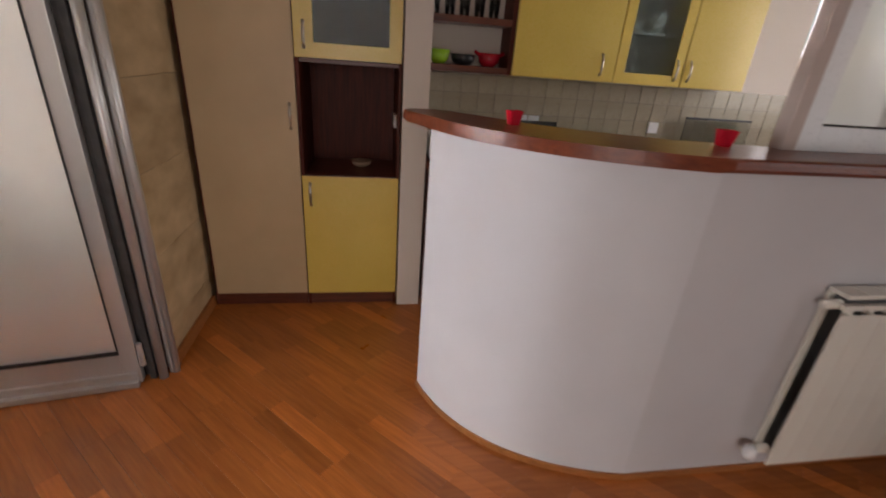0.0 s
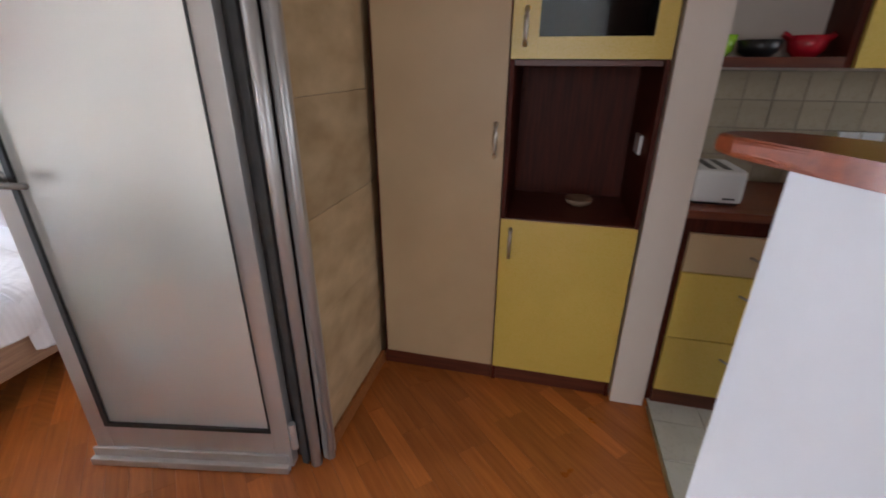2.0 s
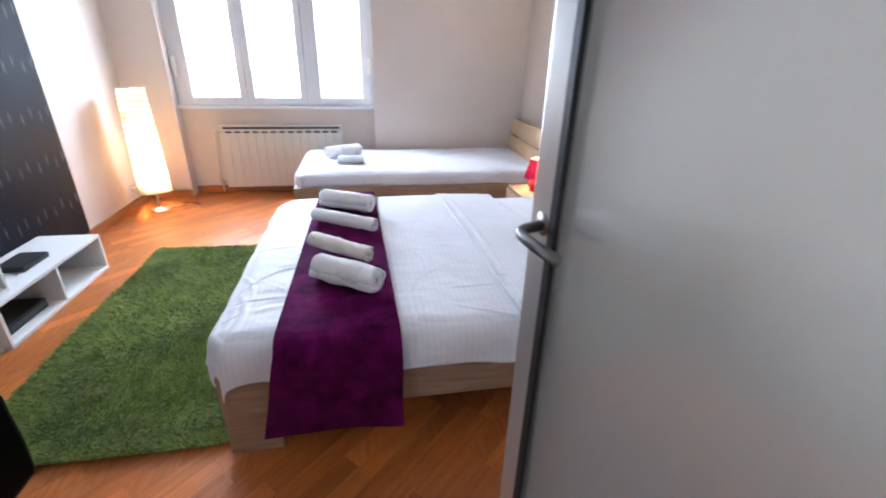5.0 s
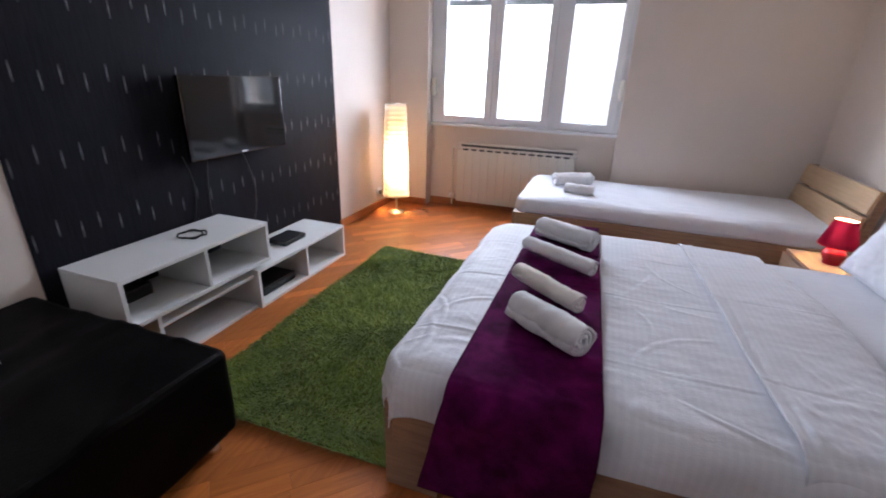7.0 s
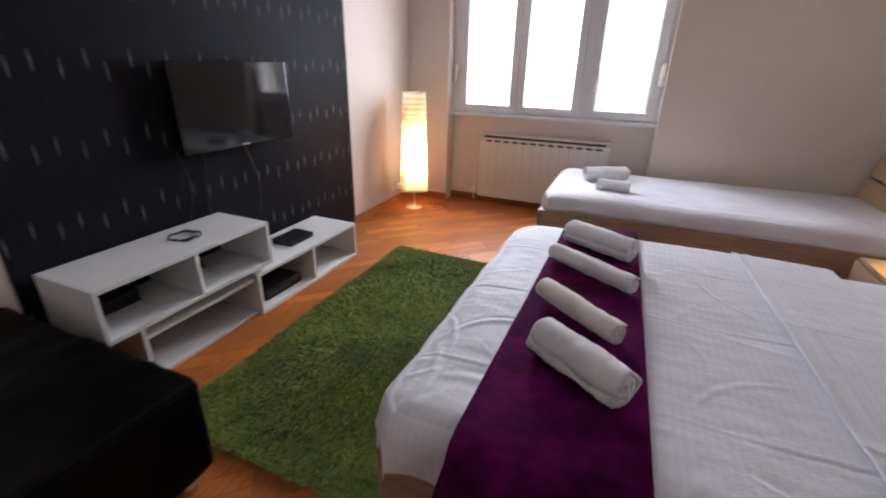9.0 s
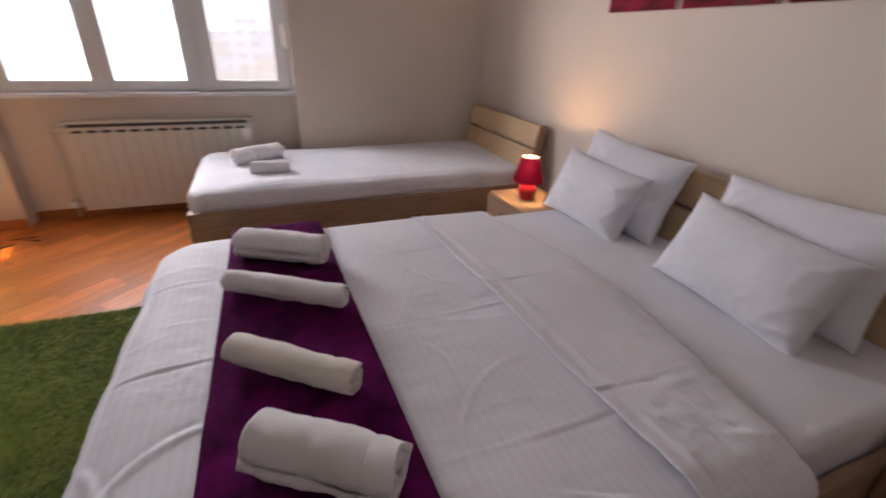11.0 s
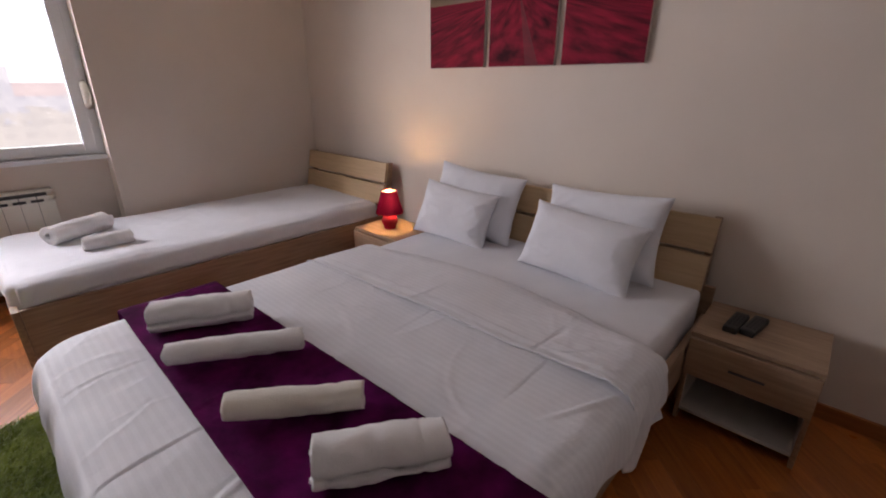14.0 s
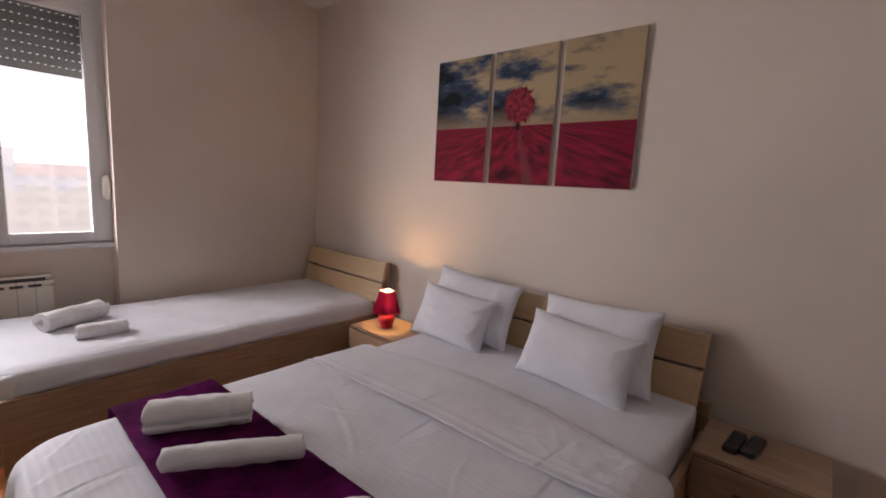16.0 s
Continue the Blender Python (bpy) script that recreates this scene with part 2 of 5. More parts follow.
def painting_material():
    """One landscape across three canvases: clouded sky, crimson field with a track, a red tree."""
    m, n, l, p = nodes_of("printed_landscape")
    geo = n.new("ShaderNodeNewGeometry").outputs["Position"]
    sep = n.new("ShaderNodeSeparateXYZ")
    l.new(geo, sep.inputs[0])
    x, z = sep.outputs[0], sep.outputs[2]
    cl = noise_tex(n, l, coords(n, l, (2.0, 1, 5.2), True), 1.7, 7.0, 0.56)
    lean = math_node(n, l, "MULTIPLY", math_node(n, l, "ADD", x, 2.95), 0.19)
    high = math_node(n, l, "MULTIPLY", math_node(n, l, "SUBTRACT", z, 1.75), 0.25)
    r = ramp(n, (0.006, 0.009, 0.013), (0.37, 0.28, 0.165), 0.38, 0.62)
    mid = r.color_ramp.elements.new(0.49)
    mid.color = (0.030, 0.052, 0.095, 1)
    l.new(math_node(n, l, "ADD", math_node(n, l, "ADD", cl, lean), high), r.inputs[0])
    hz = n.new("ShaderNodeMix")
    hz.data_type = "RGBA"
    near = math_node(n, l, "SUBTRACT", 1.0, math_node(n, l, "MULTIPLY", math_node(n, l, "SUBTRACT", z, 1.66), 9.0))
    near_c = n.new("ShaderNodeClamp")
    l.new(near, near_c.inputs[0])
    l.new(math_node(n, l, "MULTIPLY", near_c.outputs[0], 0.8), hz.inputs["Factor"])
    l.new(r.outputs[0], hz.inputs["A"])
    hz.inputs["B"].default_value = (0.27, 0.20, 0.13, 1)
    # the field, with furrows that run to the foot of the tree
    dz = math_node(n, l, "ADD", math_node(n, l, "SUBTRACT", 1.66, z), 0.03)
    slope = math_node(n, l, "DIVIDE", math_node(n, l, "ADD", x, 2.86), dz)
    fur = n.new("ShaderNodeTexNoise")
    cb = n.new("ShaderNodeCombineXYZ")
    l.new(math_node(n, l, "MULTIPLY", slope, 1.3), cb.inputs[0])
    l.new(math_node(n, l, "MULTIPLY", z, 7.0), cb.inputs[1])
    l.new(cb.outputs[0], fur.inputs["Vector"])
    fur.inputs["Scale"].default_value, fur.inputs["Detail"].default_value = 2.0, 6.0
    fr = ramp(n, (0.035, 0.004, 0.009), (0.29, 0.012, 0.036), 0.30, 0.72)
    l.new(fur.outputs[0], fr.inputs[0])
    track = math_node(n, l, "LESS_THAN", math_node(n, l, "ABSOLUTE", math_node(n, l, "SUBTRACT", slope, 0.28)), 0.11)
    tk = n.new("ShaderNodeMix")
    tk.data_type = "RGBA"
    l.new(math_node(n, l, "MULTIPLY", track, 0.55), tk.inputs["Factor"])
    l.new(fr.outputs[0], tk.inputs["A"])
    tk.inputs["B"].default_value = (0.13, 0.045, 0.05, 1)
    land = n.new("ShaderNodeMix")
    land.data_type = "RGBA"
    l.new(math_node(n, l, "LESS_THAN", z, 1.665), land.inputs["Factor"])
    l.new(hz.outputs["Result"], land.inputs["A"])
    l.new(tk.outputs["Result"], land.inputs["B"])
    # tree
    ex = math_node(n, l, "DIVIDE", math_node(n, l, "ADD", x, 2.855), 0.098)
    ez = math_node(n, l, "DIVIDE", math_node(n, l, "SUBTRACT", z, 1.775), 0.098)
    rad = math_node(n, l, "ADD", math_node(n, l, "MULTIPLY", ex, ex), math_node(n, l, "MULTIPLY", ez, ez))
    leaf = noise_tex(n, l, coords(n, l, (1, 1, 1), True), 30.0, 6.0, 0.7)
    crown = math_node(n, l, "LESS_THAN", math_node(n, l, "ADD", rad, math_node(n, l, "MULTIPLY", leaf, 2.6)), 2.3)
    trunk = math_node(n, l, "MULTIPLY", math_node(n, l, "LESS_THAN", math_node(n, l, "ABSOLUTE", math_node(n, l, "ADD", x, 2.855)), 0.014),
                      math_node(n, l, "LESS_THAN", math_node(n, l, "ABSOLUTE", math_node(n, l, "SUBTRACT", z, 1.68)), 0.04))
    crown_c = ramp(n, (0.05, 0.004, 0.010), (0.33, 0.03, 0.05), 0.36, 0.62)
    l.new(leaf, crown_c.inputs[0])
    t1 = n.new("ShaderNodeMix")
    t1.data_type = "RGBA"
    l.new(trunk, t1.inputs["Factor"])
    l.new(land.outputs["Result"], t1.inputs["A"])
    t1.inputs["B"].default_value = (0.02, 0.008, 0.008, 1)
    t2 = n.new("ShaderNodeMix")
    t2.data_type = "RGBA"
    l.new(crown, t2.inputs["Factor"])
    l.new(t1.outputs["Result"], t2.inputs["A"])
    l.new(crown_c.outputs[0], t2.inputs["B"])
    l.new(t2.outputs["Result"], p.inputs["Base Color"])
    p.inputs["Roughness"].default_value = 0.75
    p.inputs["Specular IOR Level"].default_value = 0.15
    k = n.new("ShaderNodeBump")
    k.inputs["Strength"].default_value, k.inputs["Distance"].default_value = 0.2, 0.001
    l.new(noise_tex(n, l, coords(n, l, (1, 1, 1), True), 900.0, 1.0), k.inputs["Height"])
    l.new(k.outputs[0], p.inputs["Normal"])
    return m


M_WALL = surf("white_wall_paint", (0.655, 0.575, 0.51), (0.715, 0.63, 0.56), 1.3, 0.8, 0, 0.12, 60.0, world_space=True)
M_CEIL = surf("ceiling_paint", (0.68, 0.66, 0.64), (0.72, 0.70, 0.68), 1.0, 0.9, 0, 0.1, 60.0, world_space=True)
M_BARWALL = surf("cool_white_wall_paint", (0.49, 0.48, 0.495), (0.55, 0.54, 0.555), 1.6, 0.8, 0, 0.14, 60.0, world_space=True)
M_PALE = surf("pale_grey_laminate", (0.50, 0.47, 0.44), (0.58, 0.55, 0.52), 5.0, 0.5)
M_JOINT = surf("dark_joint", (0.10, 0.035, 0.010), (0.15, 0.05, 0.015), 9.0, 0.8)
M_PLANK = plank_material()
M_TRIM = wood("oak_skirting", (0.26, 0.09, 0.025), (0.40, 0.15, 0.045), "x", 0.35)
M_STONE = surf("beige_stone_tile", (0.38, 0.26, 0.135), (0.60, 0.45, 0.27), 5.0, 0.38, 0, 0.1, 40.0, (1, 1, 1.8), True, 0.14)
M_GROUT = surf("grey_grout", (0.22, 0.19, 0.155), (0.30, 0.26, 0.21), 20.0, 0.9)
M_PAPER = wallpaper_material()
M_YEL = surf("yellow_laminate", (0.66, 0.475, 0.095), (0.72, 0.525, 0.115), 3.0, 0.28, 0, 0.03, 200.0, rough_vary=0.05)
M_CREAM = surf("cream_laminate", (0.50, 0.36, 0.205), (0.57, 0.415, 0.24), 3.0, 0.4, 0, 0.04, 200.0, rough_vary=0.06)
M_OAK = wood("light_oak_laminate_x", (0.25, 0.155, 0.098), (0.39, 0.262, 0.172), "x", 0.5, 0.08)
M_OAKY = wood("light_oak_laminate_y", (0.25, 0.155, 0.098), (0.39, 0.262, 0.172), "y", 0.5, 0.08)
M_CHERRY = wood("cherry_veneer", (0.07, 0.016, 0.008), (0.14, 0.034, 0.015), "x", 0.35)
M_CHERRYV = wood("cherry_veneer_upright", (0.050, 0.007, 0.003), (0.10, 0.016, 0.006), "z", 0.5)
M_CHERRYV.node_tree.nodes["Principled BSDF"].inputs["Specular IOR Level"].default_value = 0.2
M_BARTOP = wood("lacquered_cherry", (0.11, 0.020, 0.007), (0.19, 0.042, 0.013), "x", 0.30)
M_COVER = cotton("striped_cotton_satin", True)
M_SHEET = cotton("white_cotton", False)
M_PURPLE = surf("purple_velvet", (0.036, 0.002, 0.024), (0.115, 0.006, 0.078), 13.0, 0.9, 0, 0.3, 200.0)
M_PURPLE.node_tree.nodes["Principled BSDF"].inputs["Specular IOR Level"].default_value = 0.03
M_TOWEL = terry("white_terry", (0.77, 0.76, 0.77), (0.86, 0.85, 0.86))
M_CREAMT = terry("cream_terry", (0.69, 0.65, 0.58), (0.77, 0.73, 0.66))
M_RUG = surf("green_wool", (0.115, 0.17, 0.010), (0.235, 0.30, 0.030), 9.0, 0.9, 0, 0.0, 90.0, (1, 1, 1), True, sheen=0.3)
M_LEATHER = surf("black_leather", (0.0015, 0.0014, 0.0014), (0.0035, 0.003, 0.003), 7.0, 0.50, 0, 0.35, 160.0)
M_LEATHER.node_tree.nodes["Principled BSDF"].inputs["Specular IOR Level"].default_value = 0.05
M_ALU = surf("anodised_aluminium", (0.54, 0.53, 0.515), (0.63, 0.62, 0.605), 6.0, 0.34, 0.6, 0.05, 60.0, (1, 1, 0.05))
M_CHROME = surf("chrome", (0.75, 0.75, 0.75), (0.82, 0.82, 0.82), 6.0, 0.12, 1.0, 0.0, rough_vary=0.05)
M_NICKEL = surf("brushed_nickel", (0.42, 0.37, 0.30), (0.52, 0.46, 0.38), 9.0, 0.33, 1.0, 0.0)
M_RUBBER = surf("black_rubber_seal", (0.012, 0.012, 0.012), (0.025, 0.025, 0.025), 20.0, 0.6)
# for seals and grips, and for shade painted at the hinge and in radiators
M_SEAL_SHADE = surf("dark_grey_seal_and_shade", (0.05, 0.05, 0.05), (0.08, 0.08, 0.08), 20.0, 0.45)
M_FROST = frosted_glass()
M_CLEAR = smooth_back()
M_GLASS = clear_glass("window_glass")
M_SMOKE = clear_glass("smoked_cabinet_glass", (0.40, 0.43, 0.42), 0.06)
M_SMOKE.node_tree.nodes["Principled BSDF"].inputs["IOR"].default_value = 1.2
M_FOG = clear_glass("sea_green_satin_glass", (0.62, 0.70, 0.70), 0.38)
M_FOG.node_tree.nodes["Principled BSDF"].inputs["IOR"].default_value = 1.2
M_LACQ = surf("white_lacquer", (0.74, 0.74, 0.73), (0.79, 0.79, 0.78), 4.0, 0.32, 0, 0.03, 150.0)
M_PVC = surf("white_pvc", (0.72, 0.73, 0.75), (0.78, 0.79, 0.8), 3.0, 0.3, 0, 0.02, 90.0)
M_ENAMEL = surf("cream_radiator_enamel", (0.70, 0.67, 0.60), (0.76, 0.73, 0.66), 5.0, 0.35, 0, 0.03, 60.0)
M_BLACKP = surf("black_plastic", (0.008, 0.008, 0.009), (0.016, 0.016, 0.017), 12.0, 0.35, 0, 0.15, 300.0)
M_SCREEN = surf("dark_screen", (0.004, 0.004, 0.005), (0.006, 0.006, 0.007), 3.0, 0.07, 0, 0.0, rough_vary=0.02)
M_REDP = surf("red_ceramic", (0.42, 0.008, 0.02), (0.52, 0.012, 0.03), 7.0, 0.22, 0, 0.03, rough_vary=0.05)
M_GREENP = surf("lime_ceramic", (0.22, 0.42, 0.02), (0.28, 0.5, 0.03), 7.0, 0.25, 0, 0.03)
M_WTILE = surf("cream_wall_tile", (0.30, 0.255, 0.18), (0.39, 0.335, 0.245), 6.0, 0.3, 0, 0.05, 60.0, vary=0.12)
M_FTILE = surf("pale_floor_tile", (0.50, 0.49, 0.42), (0.60, 0.58, 0.51), 6.0, 0.3, 0, 0.05, 60.0, vary=0.08)
M_RICE = paper_shade()
M_RSHADE = red_shade()
M_LINING = lining_cloth()
M_BULB = glow("lamp_bulb_glow", (1.0, 0.72, 0.4), 25.0)
M_PRINT = painting_material()
M_CANVAS = surf("canvas_edge", (0.42, 0.38, 0.34), (0.55, 0.5, 0.46), 10.0, 0.8)
M_SHUT = surf("grey_shutter_slat", (0.12, 0.125, 0.12), (0.17, 0.175, 0.17), 6.0, 0.5)
M_EDGE = surf("mauve_brown_edging", (0.42, 0.33, 0.29), (0.52, 0.43, 0.39), 6.0, 0.5)
M_OAKL = wood("pale_maple_laminate", (0.50, 0.345, 0.20), (0.59, 0.42, 0.25), "x", 0.45, 0.05)
M_SATIN = surf("satin_steel", (0.20, 0.195, 0.19), (0.28, 0.275, 0.27), 9.0, 0.34, 1.0, 0.0)
M_STEEL = surf("stainless_steel", (0.5, 0.5, 0.5), (0.6, 0.6, 0.6), 6.0, 0.3, 1.0, 0.0)


# ---- builders ----
BEDROOM, KITCHEN = Vector((0, 0, 0)), Vector((-0.035, 0.015, 0))   # where each part of the flat has its origin
origin = BEDROOM


def box(bm, x0, x1, y0, y1, z0, z1, bevel=0.0, seg=2):
    m = Matrix.Translation(((x0 + x1) / 2, (y0 + y1) / 2, (z0 + z1) / 2)) @ Matrix.Diagonal((x1 - x0, y1 - y0, z1 - z0, 1))
    vs = bmesh.ops.create_cube(bm, size=1.0, matrix=m)["verts"]
    if bevel:
        es = list({e for v in vs for e in v.link_edges})
        bmesh.ops.bevel(bm, geom=es, offset=bevel, segments=seg, profile=0.7, affect="EDGES")


def part(name, bm, material, parent=None, label="", smooth=False):
    me = bpy.data.meshes.new(name)
    bm.normal_update()
    bm.to_mesh(me)
    bm.free()
    me.materials.append(material)
    if smooth:
        me.polygons.foreach_set("use_smooth", [True] * len(me.polygons))
    ob = new(name, me)
    ob.parent = parent
    if parent is None:
        ob.location = origin
    if label:
        ob["label"] = label
    return ob


def bpart(name, material, parent, *boxes, bevel=0.002, label=""):
    """One part made of one or more boxes."""
    bm = bmesh.new()
    for b in boxes:
        box(bm, *b, bevel=bevel)
    return part(name, bm, material, parent, label)


def thing(name, place, rz, label, category, group=""):
    ob = new(name)
    ob.empty_display_size = 0.05
    ob.matrix_world = Matrix.Translation(origin) @ pose(*place, 0, 0, rz)
    return tagged(ob, label, category, group)


def structure(ob, label="", category=""):
    return tagged(ob, label, category, "", "structure")


def slab(name, material, *boxes, label="", category=""):
    bm = bmesh.new()
    for b in boxes:
        box(bm, *b)
    return structure(part(name, bm, material), label, category)


def lathe(bm, rings, n=24, cx=0.0, cy=0.0, close_top=True, close_bottom=True, squash=1.0):
    """Rings of (radius, z) turned round the upright axis."""
    loops = []
    for r, z in rings:
        loops.append([bm.verts.new((cx + r * math.cos(2 * math.pi * i / n), cy + squash * r * math.sin(2 * math.pi * i / n), z)) for i in range(n)])
    for a, b in zip(loops, loops[1:]):
        for i in range(n):
            bm.faces.new((a[i], a[(i + 1) % n], b[(i + 1) % n], b[i]))
    if close_bottom:
        bm.faces.new(loops[0][::-1])
    if close_top:
        bm.faces.new(loops[-1])


def tube(bm, pts, r, n=10):
    """A round bar along a line of points."""
    pts = [Vector(p) for p in pts]
    loops = []
    for i, p in enumerate(pts):
        d = (pts[min(i + 1, len(pts) - 1)] - pts[max(i - 1, 0)]).normalized()
        a = d.cross(Vector((0, 0, 1)) if abs(d.z) < 0.9 else Vector((1, 0, 0))).normalized()
        b = d.cross(a)
        loops.append([bm.verts.new(p + r * (a * math.cos(2 * math.pi * k / n) + b * math.sin(2 * math.pi * k / n))) for k in range(n)])
    for a, b in zip(loops, loops[1:]):
        for i in range(n):
            bm.faces.new((a[i], b[i], b[(i + 1) % n], a[(i + 1) % n]))
    bm.faces.new(loops[0])
    bm.faces.new(loops[-1][::-1])


def prism(bm, outline, z0, z1):
    lo = [bm.verts.new((x, y, z0)) for x, y in outline]
    hi = [bm.verts.new((x, y, z1)) for x, y in outline]
    n = len(lo)
    bm.faces.new(lo[::-1])
    bm.faces.new(hi)
    for i in range(n):
        bm.faces.new((lo[i], lo[(i + 1) % n], hi[(i + 1) % n], hi[i]))


def bow_handle(parent, x, y, z0, z1, out=0.020, r=0.005):
    """An upright bow handle standing off a front that faces -y."""
    bm = bmesh.new()
    k = 9
    tube(bm, [(x, y - out * math.sin(math.pi * i / (k - 1)) ** 0.6 + 0.002, z0 + (z1 - z0) * i / (k - 1)) for i in range(k)], r, 8)
    for v in bm.verts:
        v.co.x = x + (v.co.x - x) * 1.6
    return part("handle", bm, M_NICKEL, parent, "brushed metal bow handle", True)


def bow_handle_flat(parent, x0, x1, y, z, out=0.028, r=0.005):
    bm = bmesh.new()
    k = 9
    tube(bm, [(x0 + (x1 - x0) * i / (k - 1), y - out * math.sin(math.pi * i / (k - 1)) ** 0.6 + 0.002, z - 0.012 * math.sin(math.pi * i / (k - 1))) for i in range(k)], r, 8)
    return part("handle", bm, M_NICKEL, parent, "brushed metal bow handle", True)


HT = 2.62 + 0.08          # ceiling height
XW, YH, YT = -4.89, 3.12, -0.47   # window wall, head wall, television wall of the bedroom

# ---- structure ----
floor = slab("floor", M_JOINT, (-5.3, 4.4, -2.5, 3.5, -0.10, -0.0045), label="oiled oak parquet laid on the diagonal", category="floor")
slab("ceiling", M_CEIL, (-5.3, 4.4, -2.5, 3.5, HT, HT + 0.1), label="plain white painted ceiling", category="ceiling")
slab("wall_north", M_WALL, (-5.3, 3.35, YH, 3.4, 0, HT), (4.01, 4.3, YH, 3.4, 0, HT), (3.35, 4.01, YH, 3.4, 0, 1.58), (3.35, 4.01, YH, 3.4, 2.3, HT), label="white painted plaster wall behind the beds", category="wall")
slab("wall_west", M_WALL, (-5.3, XW, -0.6, -0.08, 0, HT), (-5.3, XW, 1.662, YH, 0, HT), (-5.3, -5.03, -0.08, 1.662, 0, 0.797), (-5.3, -5.03, -0.08, 1.662, 2.32, HT),
     label="white painted outer wall with a window niche", category="wall")
slab("wall_south", M_WALL, (-5.3, -0.5, -0.7, YT, 0, HT), label="white painted wall behind the television", category="wall")
slab("wallpaper_panel", M_PAPER, (-3.90, -1.745, YT - 0.004, YT + 0.006, 0, HT), label="charcoal wallpaper with silvery dashes", category="wallpaper")
origin = KITCHEN
door_wall = slab("wall_door", M_WALL, (-0.5, -0.40, -2.4, 1.07, 0, HT), (-0.5, -0.40, 2.06, YH, 0, HT), (-0.5, -0.40, 1.07, 2.06, 2.14, HT),
                 label="partition wall clad in beige stone tiles", category="wall")
slab("wall_east", M_WALL, (4.1, 4.3, -2.4, -1.7, 0, HT), (4.1, 4.3, -0.1, 1.43, 0, HT), (4.1, 4.3, -1.7, -0.1, 0, 0.3), (4.1, 4.3, -1.7, -0.1, 2.3, HT), label="white painted living room wall", category="wall")
slab("wall_balcony", M_WALL, (-0.5, -0.7, -2.5, -2.3, 0, HT), (0.9, 4.3, -2.5, -2.3, 0, HT), (-0.7, 0.9, -2.5, -2.3, 2.2, HT), label="white painted living room wall", category="wall")
slab("wall_kitchen", M_WALL, (4.1, 4.3, 1.43, 1.5, 0, HT), (4.1, 4.3, 2.5, YH, 0, HT), (4.1, 4.3, 1.5, 2.5, 0, 1.1), (4.1, 4.3, 1.5, 2.5, 2.2, HT), label="white painted kitchen wall", category="wall")
slab("column", M_WALL, (0.675, 0.808, 2.588, YH, 0, HT), label="narrow white painted pillar beside the cabinets", category="pillar")

origin = BEDROOM


def skirting(name, x0, x1, y0, y1):
    ob = bpart(name, M_TRIM, None, (x0, x1, y0, y1, 0, 0.065), bevel=0.005)
    return structure(ob, "orange oak skirting board along the wall", "baseboard")


skirting("baseboard_1", XW, -3.88, YT - 0.001, YT + 0.016)
skirting("baseboard_2", XW - 0.001, XW + 0.016, YT + 0.017, -0.08)
skirting("baseboard_3", -5.031, -5.014, -0.078, 1.66)
skirting("baseboard_4", -1.35, -0.52, YH - 0.016, YH + 0.001)
skirting("baseboard_5", -0.517, -0.501, 2.07, YH - 0.02)
origin = KITCHEN
skirting("baseboard_6", -0.385, -0.369, 2.075, 2.62)
origin = BEDROOM
skirting("baseboard_7", XW - 0.001, XW + 0.016, 1.662, YH - 0.01)

origin = KITCHEN
# curved bar wall: a sweep that turns into a straight run
ARC = [(0.733, 1.862)]
for i in range(25):
    a = i / 24
    # quadratic sweep from the free end to the straight run
    x = (1 - a) ** 2 * 0.735 + 2 * a * (1 - a) * 0.885 + a * a * 1.46
    y = (1 - a) ** 2 * 1.855 + 2 * a * (1 - a) * 1.395 + a * a * 1.298
    ARC.append((x, y))


def offset_line(line, d):
    out = []
    for i, (x, y) in enumerate(line):
        a, b = Vector(line[max(i - 1, 0)]), Vector(line[min(i + 1, len(line) - 1)])
        t = (b - a).normalized()
        out.append((x - t.y * d, y + t.x * d))
    return out


run = ARC + [(4.1, 1.298)]
bm = bmesh.new()
prism(bm, run + offset_line(run, 0.11)[::-1], 0, 1.190)
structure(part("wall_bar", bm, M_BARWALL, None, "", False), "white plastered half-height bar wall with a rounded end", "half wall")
bm = bmesh.new()
prism(bm, offset_line(run, -0.008) + offset_line(run, 0.002)[::-1], 0, 0.028)
structure(part("trim", bm, M_TRIM), "thin oak beading at the foot of the bar wall", "trim")
top_out = [(0.705, 2.0), (0.662, 1.992), (0.636, 1.96), (0.645, 1.90)] + [p for p in offset_line(ARC[3:], -0.045)] + [(4.09, 1.254)]
top_in = [(4.09, 1.48), (1.75, 1.48), (1.45, 1.51), (1.2, 1.61), (1.03, 1.73), (0.90, 1.88), (0.83, 1.965), (0.77, 2.0)]
bm = bmesh.new()
prism(bm, top_out + top_in, 1.189, 1.229)
es = [e for e in bm.edges if abs(e.verts[0].co.z - e.verts[1].co.z) < 1e-6]
bmesh.ops.bevel(bm, geom=es, offset=0.012, segments=3, profile=0.5, affect="EDGES")
tagged(part("bar_top", bm, M_BARTOP, None), "glossy cherry wood bar top curving along the half wall", "counter")

origin = BEDROOM
